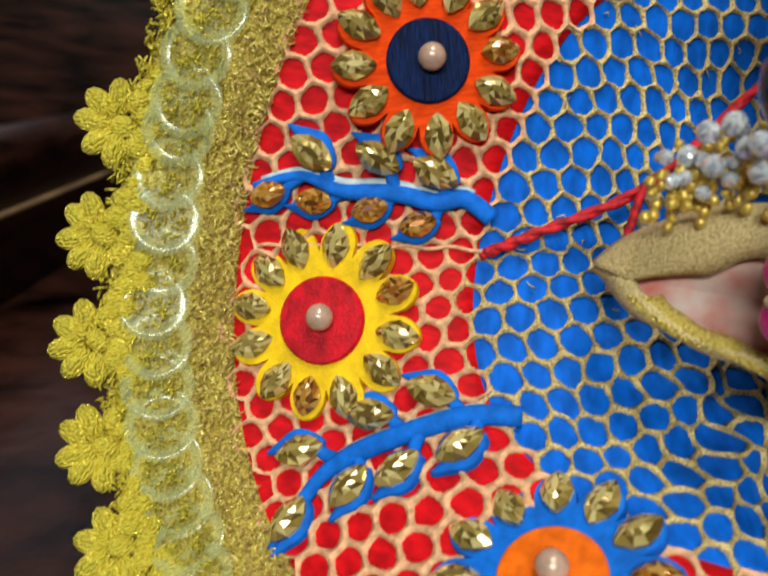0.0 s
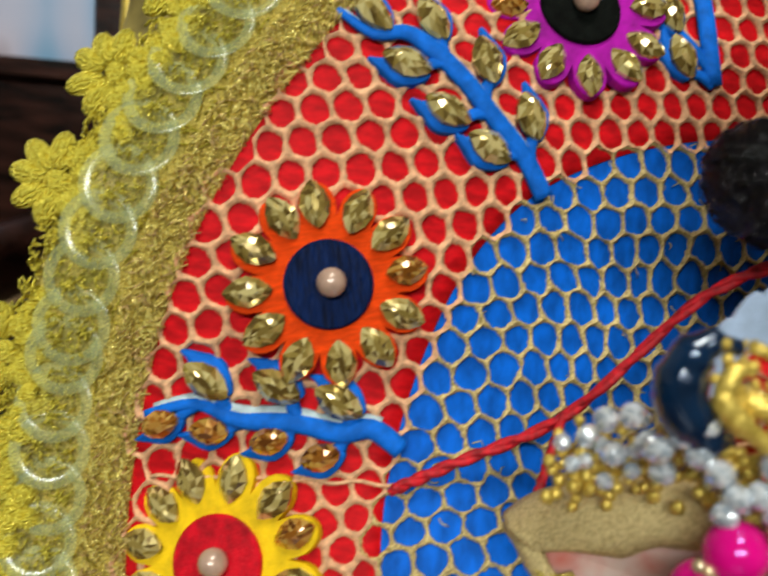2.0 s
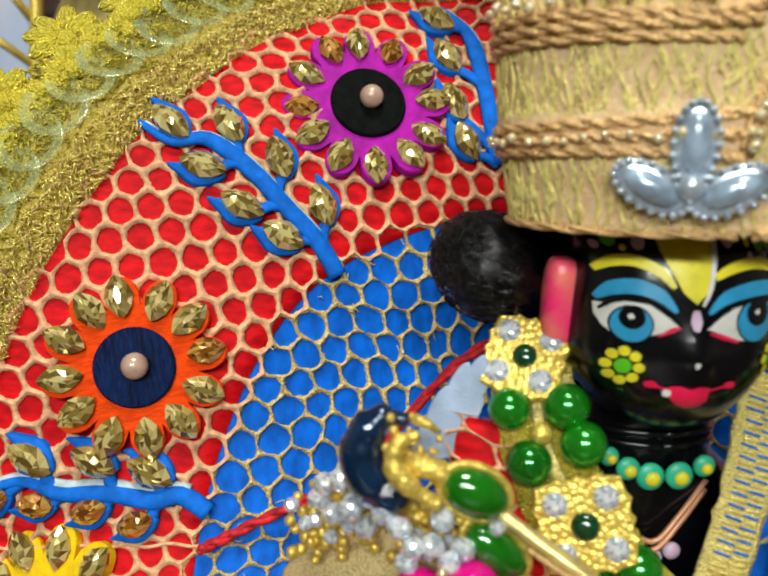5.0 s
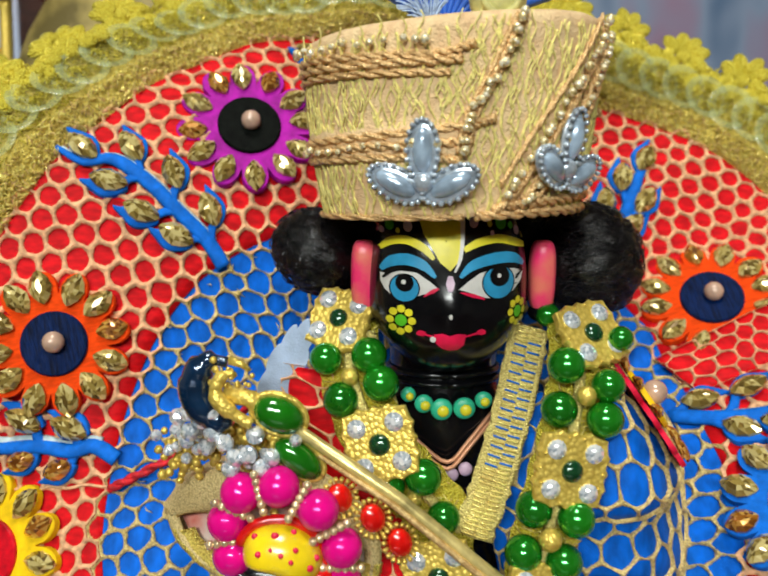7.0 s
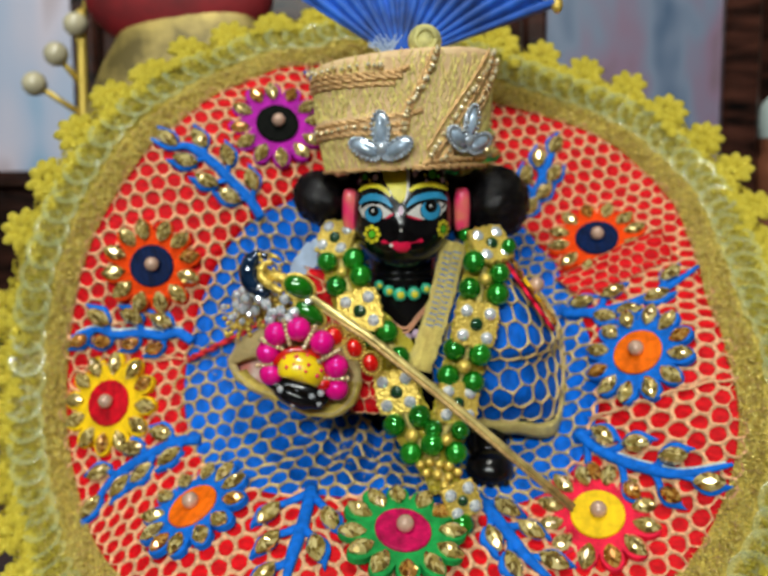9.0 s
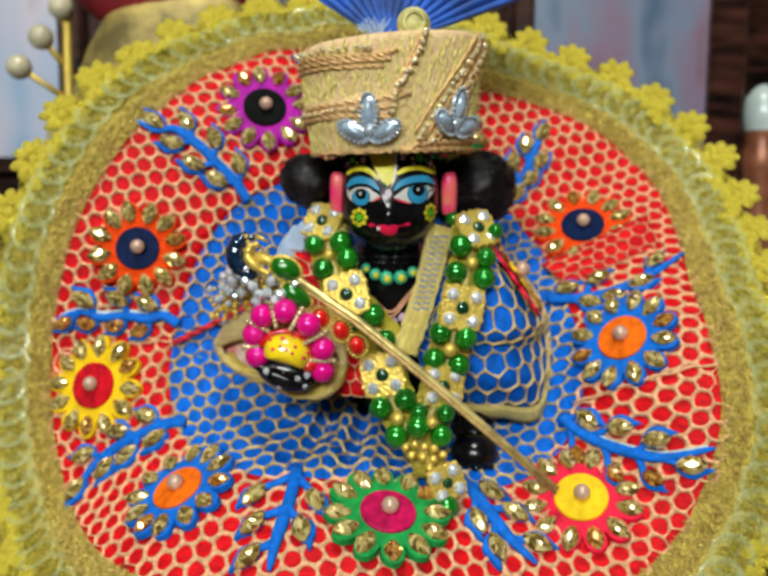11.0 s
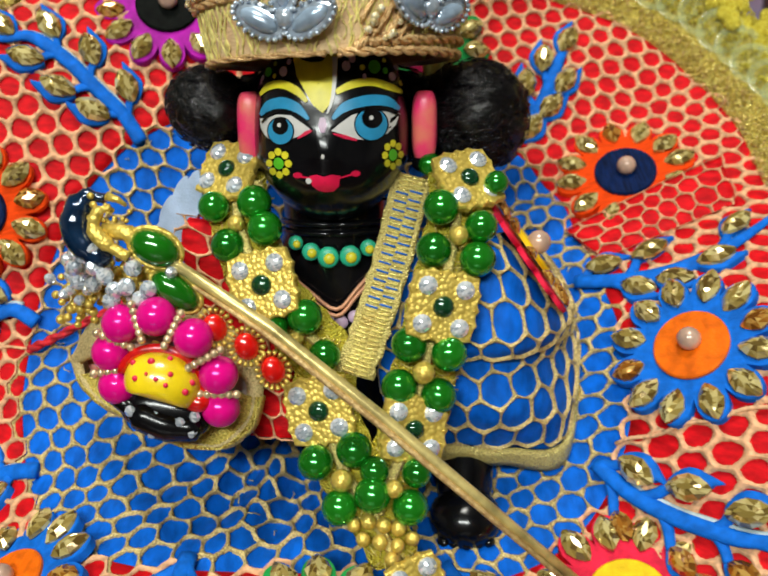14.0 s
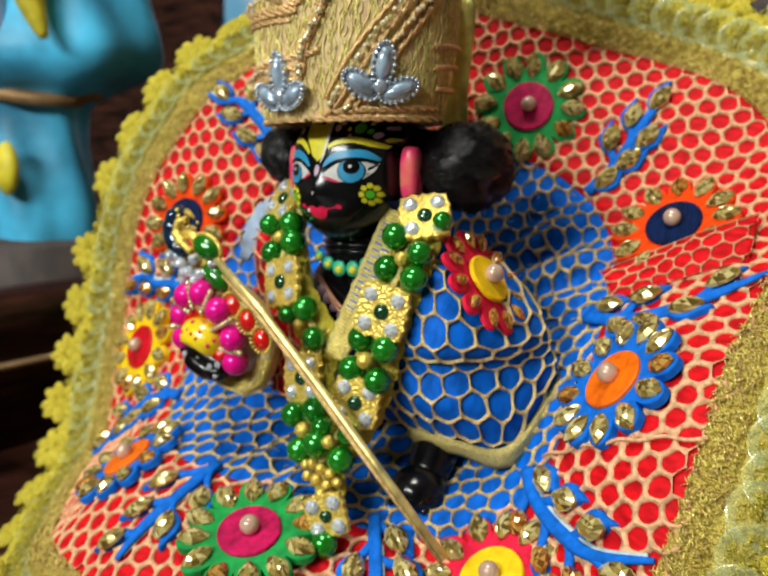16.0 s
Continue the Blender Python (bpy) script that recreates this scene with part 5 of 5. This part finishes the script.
# ---- the flute ----
flute = thing("flute", (118, 82, 67), "thin brass flute with green enamel stones and a peacock hook", "flute")
sh = Shape()
sh.tube([(47.3, 90, 122.6), (71.5, 86.6, 106.6), (88.8, 84.5, 92.6), (101.0, 83.0, 82.2), (121.5, 81.0, 64.5)], [0.9, 0.95, 0.95, 0.9, 0.8], 12)
sh.made("rod", ROD, flute, "dull brass rod")
# thin brown tube added for the dark groove line along the rod
sh = Shape()
sh.tube([(60.0, 87.2, 112.9), (71.2, 85.9, 105.5), (88.4, 83.8, 91.6), (100.6, 82.3, 81.2), (121.0, 80.4, 63.7)], [0.3, 0.5, 0.55, 0.5, 0.4], 8)
sh.made("groove_strip", BROWN, flute, "thin darker tube standing in for a groove along the rod")
for c, r, a in (((54.1, 88.2, 118.7), (3.9, 2.0, 2.6), 25), ((56.8, 88.6, 112.0), (4.2, 2.0, 2.3), 40)):
    rot = Matrix.Rotation(radians(a), 3, "Y")
    ob = Shape().ball(c, r, 18, 12, turn=rot).made("enamel_stone", EMERALD, flute, "green enamel oval stone")
    s = Shape()
    s.tube([Vector(c) + rot @ Vector(((r[0] + 0.3) * math.cos(q * 0.2618), 0.6, (r[2] + 0.3) * math.sin(q * 0.2618))) for q in range(25)], 0.5, 6)
    s.made("setting", GOLD, ob, "gold setting")
sh = Shape()
sh.tube(spline([(46.5, 90, 126.2), (43.6, 90.3, 126.4), (41.8, 90.6, 123.8), (42.0, 90.6, 120.4), (44.4, 90.4, 117.6), (47.0, 90, 117.0)], 5), [0.8] * 4 + [1.5] * 3 + [2.2] * 4 + [2.6] * 8 + [2.2] * 4 + [1.4, 0.9, 0.5], 12)
sh.made("hook", TEAL, flute, "dark peacock blue enamel hook")
sh = Shape()
for k in range(26):
    sh.ball((46.8 + rng.gauss(0, 1.5), 89.5 + rng.gauss(0, 0.6), 123.5 + rng.gauss(0, 2.0)), rng.uniform(0.3, 0.6), 7, 5)
sh.tube([(47, 89.5, 126.6), (48.6, 89, 126.2), (50.0, 89, 125.2)], [0.8, 0.6, 0.3], 6)
sh.tube([(46, 89.8, 121.5), (50, 89, 121.0), (53, 89, 116.5)], [1.3, 1.4, 0.8], 8)
sh.tube(spline([(47.6, 88.8, 125.0), (45.6, 88.6, 124.2), (45.0, 88.4, 121.6), (47.0, 88.0, 119.4), (50.2, 87.8, 117.4)], 5), [0.6] * 4 + [1.0] * 6 + [1.3] * 6 + [0.9] * 5, 8)
sh.made("finial", GOLD, flute, "gold grained finial", kind="stuff")

# ---- crystal cluster, flower brooch and pouch ----
cluster = thing("crystal_cluster", (46, 91, 107), "cluster of clear crystals and gold beads", "jewellery")
sh = Shape()
for k in range(300):
    t = rng.random()
    c = Vector((35.5, 103, 108)).lerp(Vector((56, 89.5, 110.5)), t) + Vector((rng.gauss(0, 1.3), rng.gauss(0, 0.8), 3.0 * math.sin(t * 3.1) + rng.gauss(0, 2.2)))
    sh.ball(c, rng.uniform(0.5, 0.95), 7, 5)
sh.made("gold_grain", GOLD, cluster, "small gold beads", kind="stuff")
for x, y, z in ((42.5, 90.5, 117.3), (44.2, 90, 115.6), (46.1, 89.2, 114.3), (53.0, 88, 112.4), (49.7, 88, 112.9), (47.6, 88.5, 112.2), (50.6, 88.4, 115.6), (40.6, 91, 115.4), (44.4, 90, 118.6), (51.6, 88, 110.8),
                (46.8, 88.8, 110.6), (42.4, 94, 112.2), (37.4, 98, 115.6), (39.4, 96, 117.0), (36.6, 101, 112.6), (38.8, 98, 112.0), (41.0, 95, 114.6)):
    place_mesh("crystal", GEM_BIG, cluster, facing((x, y, z), (rng.uniform(-0.4, 0.4), -1, rng.uniform(-0.2, 0.5)), turn=rng.uniform(0, 90)), "clear crystal bead")

GEM_SMALL = stone_mesh("crystal", 1.9, 1.9, 1.5, CRYSTAL, 0.0)
for k in range(18):
    t = rng.random()
    c = Vector((36, 101, 111)).lerp(Vector((56.5, 88, 111.5)), t) + Vector((rng.gauss(0, 1.2), rng.uniform(-1.6, 0), 3.2 * math.sin(t * 3.1) + rng.gauss(0, 2.4)))
    place_mesh("crystal", GEM_SMALL, cluster, facing(c, (rng.uniform(-0.5, 0.5), -1, rng.uniform(-0.2, 0.6)), turn=rng.uniform(0, 90)), "clear crystal bead")

pouch = thing("flower_brooch", (55, 95, 86), "beaded flower brooch on a gold cloth cuff", "brooch")
loop = [(33.5, 108, 95.5), (40, 102, 103), (50, 97, 107), (60, 94.5, 106), (67.8, 93, 98), (66.5, 92.5, 88.5), (58.5, 92.5, 85.2), (47, 95, 89.5), (38, 102, 91.5), (33.5, 108, 95.5)]
line = spline(loop, 7)
mid = sum(line[:-1], Vector()) / (len(line) - 1)
rows = []
for k, (back, grow) in enumerate(((0.0, 0.93), (-0.6, 0.97), (0.4, 1.03), (3.0, 1.04), (6.5, 1.0), (9.0, 0.94))):
    flap = (0.30, 0.16, 0.0, 0.0, 0.0, 0.0)[k]
    rows.append([mid + (p - mid) * (grow - flap * min(1.0, max(0.0, (p.z - mid.z) / 5.0))) + Vector((-back * 0.25, back, 0.3 * math.sin(i * 0.9 + k))) for i, p in enumerate(line)])
cloth("cuff", Shape().sheet(rows), CUFF, pouch, "folded gold woven cuff", 0.7)
rows = [[mid + (p - mid) * g + Vector((0, dy, 0)) for p in line] for g, dy in ((0.97, 3.5), (0.7, 1.5), (0.4, 1.0), (0.02, 0.8))]
Shape().sheet(rows).made("lining", mat("beige_lining", (0.74, 0.66, 0.58), 0.8, 0, 0.2, 110, 0.4, tone=(0.62, 0.10, 0.06)), pouch, "beige and red cloth lining")
lower = [p for p in line if p.z < mid.z - 1.5]
sh = Shape().sheet([[mid + (p - mid) * g + Vector((0, y, 0.2 * math.sin(i * 1.3))) for i, p in enumerate(lower)] for g, y in ((0.80, 0.6), (0.90, -0.9), (1.02, -0.6), (1.06, 1.0))])
cloth("lip", sh, GLITTER, pouch, "bright gold glitter lip of the cuff", 0.4)
BEAD_ME = ball_mesh("bead", 3.1, BEAD_M, 22, 14)
MAG = ((48.4, 88, 107.0), (54.1, 87, 108.3), (59.9, 86, 105.1), (46.2, 89, 102.2), (63.3, 87, 98.9), (63.2, 88, 93.2), (46.9, 89, 96.8))
for c in MAG:
    place_mesh("bead", BEAD_ME, pouch, Matrix.Translation([q * MM for q in c]), "glossy magenta bead")
sh = Shape()
for i, c in enumerate(MAG):
    for a, b in ((MAG[3], MAG[0]), (MAG[0], MAG[1]), (MAG[1], MAG[2]), (MAG[2], MAG[4]), (MAG[4], MAG[5]), (MAG[6], MAG[3])):
        if a != c:
            continue
        p, q = Vector(a), Vector(b)
        d = (q - p).normalized()
        side = Vector((-d.z, 0, d.x))
        for k in range(6):
            sh.ball(p.lerp(q, 0.5) + side * (k - 2.5) * 1.15 + Vector((0, -1.4, 0)), 0.72, 8, 6)
sh.made("seed_bead", mat("champagne_seed_bead", (0.80, 0.62, 0.36), 0.2, 0.6, 0.15, 600, 0.0, coat=1.0), pouch, "champagne seed beads", kind="stuff")
dome = Shape()
rot = Matrix.Rotation(radians(17), 3, "Y")
rows = []
for j in range(9):
    a = 0.5 * math.pi * j / 8
    rows.append([rot @ Vector((6.0 * math.cos(t) * math.cos(a), -4.2 * math.sin(a), max(-2.6, 4.9 * math.sin(t)) * math.cos(a))) + Vector((54.6, 86.6, 97.8)) for t in [2 * math.pi * i / 36 for i in range(36)]])
dome.sheet(rows, closed=True)
dm = dome.made("dome", mat("yellow_lacquer", (0.86, 0.62, 0.01), 0.25, 0, 0.1, 200, 0.1, coat=0.7), pouch, "yellow lacquered half dome")
sh = Shape()
for t, a, r in ((0.5, 0.5, 0.5), (1.2, 0.9, 0.45), (2.0, 0.6, 0.6), (2.6, 0.35, 0.5), (1.5, 0.35, 0.45), (0.9, 1.25, 0.4), (0.2, 0.8, 0.55), (2.9, 0.9, 0.5), (1.8, 1.2, 0.4), (0.8, 0.2, 0.4), (2.3, 1.0, 0.3)):
    p = rot @ Vector((6.0 * math.cos(t) * math.cos(a), -4.2 * math.sin(a), 4.9 * math.sin(t) * math.cos(a))) + Vector((54.6, 86.6, 97.8))
    sh.ball(p, (r, 0.35, r), 8, 6)
sh.made("spot", P_RED, dm, "red painted spots", kind="stuff")
sh = Shape()
sh.tube([rot @ Vector((6.4 * math.cos(a * 0.16), 0.2, 5.3 * math.sin(a * 0.16))) + Vector((54.4, 86.8, 97.9)) for a in range(-1, 21)], 0.8, 8)
sh.ball((60.0, 86.5, 94.6), (2.2, 1.6, 1.6), 10, 7)
sh.made("red_edge", REDGEM, pouch, "red lacquer edge")
sh = Shape()
sh.tube(spline([(46.6, 89, 95.0), (50.6, 87.8, 92.4), (55.2, 87.6, 90.4), (60.0, 88, 90.0)], 4), [1.6] * 4 + [2.6] * 5 + [2.2] * 3 + [1.4], 10)
sh.ball((54.2, 88.6, 92.0), (7.4, 2.4, 3.9), 20, 12, turn=Matrix.Rotation(radians(14), 3, "Y"))
sh.made("dark_base", IDOL, pouch, "black lacquer base")
sh = Shape()
for x, z in ((49.4, 93.4), (51.2, 91.2), (53.2, 92.4), (54.8, 90.2), (57.0, 91.4), (58.8, 89.8), (59.4, 92.4), (52.6, 89.8)):
    sh.ball((x, 86.2, z), (0.9, 0.6, 1.0), 6, 4)
sh.made("stone_chip", CRYSTAL, pouch, "small pale stone chips", smooth=False, kind="stuff")
for c in ((62.9, 87.6, 106.4), (67.8, 87, 103.5), (71.8, 87, 99.7)):
    m = facing(c, (0.2, -1, 0.1), turn=20)
    s = Shape().ball((0, 0, 0.4), (1.9, 2.3, 1.2), 14, 8)
    ob = s.made("red_stone", REDGEM, pouch, "red oval stone in a gold crown", place=m)
    s = Shape()
    for k in range(18):
        a = 2 * math.pi * k / 18
        s.tube([(2.0 * math.cos(a), 2.4 * math.sin(a), 0.3), (2.7 * math.cos(a), 3.1 * math.sin(a), 0.9)], [0.28, 0.4], 5)
    s.made("crown", GOLD, ob, "pronged gold crown", place=m)

# ---- red cord ----
cord = thing("cord", (20, 122, 94), "twisted red cotton cord tied behind the ornament", "cord")
for s in range(2):
    for path in ([on_dress(-46.3, -21.0, 2.0), on_dress(-38, -16.6, 2.6), Vector((41.4, 127.0, 106.0)), Vector((56, 124.5, 124.0)), Vector((66, 121, 131))],
                 [Vector((40.4, 127.0, 105.2)), Vector((38.8, 124, 101)), Vector((36.9, 120.5, 96.8))]):
        line = spline(path, 14)
        pts = []
        for i, p in enumerate(line):
            t = i * 0.75 + math.pi * s
            pts.append(p + Vector((0.35 * math.cos(t) * 0.4, -0.45 * math.sin(t), 0.5 * math.cos(t))))
        Shape().tube(pts, 0.62, 6).made("strand", CORD, cord)

# a fold of the hem that laps over the lower part of one flower
at, sh = patch([on_dress(66.5, 5.5, 3.2), on_dress(100, 20.5, 3.2), on_dress(99.5, 7.0, 0.8), on_dress(72, -2.5, 0.8)], 1.6, 20, 10, axis=AX_N)
cloth("hem_fold", sh, RED, dress, "red satin fold lapping over a flower", 0.6)
patch_net(at, 36, 13, 5.0, "fold_net", PEACH, dress, "peach honeycomb net")


# ---- the altar and what stands behind ----
def box(name, lo, hi, m, label="", category="", parent=None, bevel=2.0, kind=""):
    (x0, y0, z0), (x1, y1, z1) = lo, hi
    b = min(bevel, (x1 - x0) / 3, (y1 - y0) / 3)
    sh = Shape()
    sh.plate([(x0 + b, y0), (x1 - b, y0), (x1, y0 + b), (x1, y1 - b), (x1 - b, y1), (x0 + b, y1), (x0, y1 - b), (x0, y0 + b)], z0, z1, 0, b)
    n = 8
    sh.add(sh.v[:n], [tuple(range(n))[::-1]])
    ob = sh.made(name, m, parent, smooth=False)
    return tagged(ob, label, category, kind=kind)


box("altar_top", (-700, -150, -40), (800, 620, 0), WOOD, "dark varnished wooden altar top", "altar", kind="structure")
box("floor", (-1600, -1800, -920), (1700, 900, -900), WALL, kind="structure")
box("altar_body", (-650, -100, -900), (750, 600, -42), WOOD, "dark wooden altar cabinet", "cabinet", kind="structure")
box("wall_north", (-1600, 700, -900), (1700, 760, 1700), WALL, kind="structure")
box("wall_south", (-1600, -1860, -900), (1700, -1800, 1700), WALL, kind="structure")
box("wall_west", (-1660, -1800, -900), (-1600, 760, 1700), WALL, kind="structure")
box("wall_east", (1700, -1800, -900), (1760, 760, 1700), WALL, kind="structure")
box("ceiling", (-1660, -1860, 1700), (1760, 760, 1760), WALL, kind="structure")

# side rail along the altar's left; a pale strip imitates its edge highlight
rail = thing("side_rail", (-168, 250, 0), "dark varnished wooden side rail with a pale highlight strip", "rail")
sh = Shape()
prof = [(-178, 0), (-158, 0), (-158, 52), (-156, 58), (-157, 68), (-163, 75), (-173, 75), (-179, 68), (-180, 58), (-178, 52)]
sh.sheet([[(x, y, z) for x, z in prof] for y in (-60, 90, 240, 390, 560)], closed=True)
sh.add([(x, -60, z) for x, z in prof], [tuple(range(10))])
sh.add([(x, 560, z) for x, z in prof], [tuple(range(10))])
sh.made("moulding", WOOD, rail)
# the rail's highlight, put in as a thin pale rod
sh = Shape()
sh.tube([(-157.6, y, 40) for y in range(-58, 560, 60)], 1.8, 6)
sh.made("highlight_strip", mat("rail_highlight_tint", (0.42, 0.27, 0.14), 0.4, 0, 0.2, 40, 0.2, 300), rail, "pale strip standing in for the rail's edge highlight")


def picture_mat(name, tones, size):
    """Soft coloured cloud-like paint areas, taller than wide."""
    m = mat(name, tones[0], 0.35, 0, 0.1, 60, 0.1, 300, coat=0.3)
    nt = m.node_tree
    tc, mp, n, ramp = nt.nodes.new("ShaderNodeTexCoord"), nt.nodes.new("ShaderNodeMapping"), nt.nodes.new("ShaderNodeTexNoise"), nt.nodes.new("ShaderNodeValToRGB")
    mp.inputs["Scale"].default_value = (1, 1, 0.45)
    n.inputs["Scale"].default_value, n.inputs["Detail"].default_value = size, 2
    ramp.color_ramp.elements[0].position, ramp.color_ramp.elements[1].position = 0.28, 0.72
    for k, c in enumerate(tones):
        e = ramp.color_ramp.elements[0] if k == 0 else ramp.color_ramp.elements[-1] if k == len(tones) - 1 else ramp.color_ramp.elements.new(0.28 + 0.44 * k / (len(tones) - 1))
        e.color = (*c, 1)
    nt.links.new(tc.outputs["Object"], mp.inputs["Vector"])
    nt.links.new(mp.outputs["Vector"], n.inputs["Vector"])
    nt.links.new(n.outputs["Fac"], ramp.inputs["Fac"])
    nt.links.new(ramp.outputs["Color"], nt.nodes["Principled BSDF"].inputs["Base Color"])
    return m


def framed_picture(x0, x1, z0, z1, y, paint, border, label):
    ob = thing("framed_picture", ((x0 + x1) / 2, y, z0), label, "picture")
    box("canvas", (x0 + 14, y, z0 + 8), (x1 - 14, y + 6, z1 - 14), paint, parent=ob, bevel=0.5)
    box("mount", (x0 + 8, y + 3, z0 + 6), (x1 - 8, y + 7, z1 - 8), border, parent=ob, bevel=0.5)
    for a, b in (((x0, y - 8, z0), (x0 + 14, y + 10, z1)), ((x1 - 22, y - 8, z0), (x1, y + 10, z1)), ((x0 + 14, y - 8, z0), (x1 - 22, y + 9, z0 + 12)), ((x0 + 14, y - 8, z1 - 14), (x1 - 22, y + 9, z1))):
        box("frame_bar", a, b, WOOD, parent=ob, bevel=3)
    return ob


LILAC = mat("lilac_mount", (0.34, 0.18, 0.22), 0.6, 0, 0.15, 30, 0.2, 300)
framed_picture(160, 302, 0, 420, 400, picture_mat("misty_blue_paint", ((0.06, 0.11, 0.20), (0.18, 0.23, 0.33), (0.24, 0.16, 0.24), (0.12, 0.08, 0.06)), 30), LILAC, "framed misty blue and lilac picture leaning on the wall")
framed_picture(-430, -165, 150, 480, 628, picture_mat("bright_blue_paint", ((0.30, 0.15, 0.11), (0.66, 0.62, 0.74), (0.46, 0.55, 0.74), (0.03, 0.36, 0.62), (0.62, 0.55, 0.03)), 11), LILAC, "large framed bright blue and pink picture")

# ornaments behind the dress
spray = thing("pearl_spray", (-92, 330, 0), "gold stem with round cream pearls", "ornament")
PEARL_C = mat("cream_pearl", (0.60, 0.54, 0.36), 0.25, 0, 0.08, 100, 0.0, coat=0.6)
Shape().tube(spline([(-80, 332, 0), (-80, 331, 120), (-79, 330, 200), (-78, 330, 236)], 5), [3.5] * 8 + [2.6] * 8, 10).made("stem", GOLD, spray)
for c in ((-80, 326, 228), (-90, 324, 213), (-101, 322, 198), (-72, 326, 246)):
    Shape().ball(c, 6.2, 18, 12).made("pearl", PEARL_C, spray, "round cream pearl")
    Shape().tube([c, (-79, 331, c[2] - 16)], 1.6, 6).made("twig", GOLD, spray, "thin gold twig")
post = thing("wooden_post", (-60, 410, 0), "dark wooden altar post", "post")
sh = Shape()
sh.tube([(-62, 412, 0), (-62, 412, 20), (-62, 412, 24), (-62, 412, 300), (-62, 412, 520)], [16, 16, 11, 11, 11], 16)
sh.made("shaft", WOOD, post)
cushion = thing("back_cushion", (-20, 300, 0), "khaki gold padded back cushion with red top", "cushion")
Shape().ball((-15, 300, 120), (62, 16, 120), 28, 20).made("pad", mat("khaki_gold_brocade", (0.45, 0.34, 0.10), 0.5, 0.3, 0.3, 60, 0.6, 500), cushion)
Shape().ball((-22, 305, 236), (46, 14, 26), 24, 14).made("bolster", mat("deep_red_velvet", (0.22, 0.004, 0.008), 0.7, 0, 0.2, 60, 0.4, 500), cushion, "deep red velvet bolster")
sh = Shape()
prof = [(0.2, 0), (16, 0), (17, 30), (12, 90), (9, 130), (11, 150), (12, 158), (9, 164), (10.5, 172), (12, 182), (10, 192), (5, 198), (0.2, 200)]
sh.sheet([[(314 + r * math.cos(2 * math.pi * i / 24), 396 + r * math.sin(2 * math.pi * i / 24), z) for i in range(24)] for r, z in prof], closed=True)
sh.s = [1 if k // 24 < 8 else 0 for k in range(len(sh.f))]
tagged(sh.made("statuette", [mat("pale_teal_glaze", (0.50, 0.60, 0.58), 0.25, 0, 0.1, 60, 0.1, coat=0.5), mat("copper_glaze", (0.34, 0.12, 0.06), 0.35, 0.3, 0.2, 60, 0.2)]), "small statuette with pale teal top and copper body", "statuette")

# dark back of the altar, and a plain draped figure on a plinth beyond the rail
box("altar_back", (-700, 638, 0), (800, 662, 1000), WOOD, "dark wooden altar back", "panel", kind="structure")
sh = Shape()
sh.plate([(-262, 215), (-150 - 32, 215), (-150 - 32, 300), (-262, 300)], 0, 92, 3, 2)
rows = []
for j in range(25):
    z = 92 + 150 * j / 24
    row = []
    for i in range(40):
        t = 2 * math.pi * i / 40
        r = (46 - 8 * j / 24) * (1 + 0.10 * math.sin(5 * t + j * 0.25)) + 3 * math.sin(j * 0.5)
        r *= 0.78 + 0.46 / (1 + math.exp(-(z - 172) / 4.0)) - 0.10 * math.exp(-((z - 168) / 7) ** 2)
        row.append((-228 + 26 / (1 + math.exp(-(z - 174) / 4.0)) + r * math.cos(t), 256 + 0.8 * r * math.sin(t), z))
    rows.append(row)
sh.sheet(rows, 0, True)
sh.tube([(-226 + 38 * math.cos(a * 0.2618), 256 + 30 * math.sin(a * 0.2618), 169 + 3 * math.sin(a * 0.5)) for a in range(25)], 4, 8, 4)
sh.ball((-202, 256, 258), (22, 20, 26), 20, 14, 2)
sh.tube(spline([(-178, 214, 262), (-172, 212, 235), (-168, 211, 212), (-161, 213, 192)], 6), [9] * 7 + [8] * 6 + [7, 6, 5, 4, 3, 2], 8, 1)
sh.ball((-205, 222, 130), (8, 5, 14), 12, 8, 1)
sh.tube(spline([(-212, 216, 262), (-206, 214, 230), (-204, 214, 200), (-206, 218, 182)], 6), 9, 8, 2)
tagged(sh.made("draped_statuette", [mat("cyan_drapery", (0.07, 0.48, 0.84), 0.5, 0, 0.25, 25, 0.3, 200), mat("yellow_sash", (0.70, 0.58, 0.03), 0.5, 0, 0.2, 60, 0.3), mat("dusky_lilac", (0.60, 0.45, 0.55), 0.5, 0, 0.2, 40, 0.2), mat("lilac_cover_cloth", (0.07, 0.05, 0.045), 0.7, 0, 0.2, 40, 0.2), mat("brown_gold_belt", (0.36, 0.20, 0.08), 0.5, 0.3, 0.2, 60, 0.3)]),
       "plain draped statuette in cyan and yellow on a plinth", "statuette")
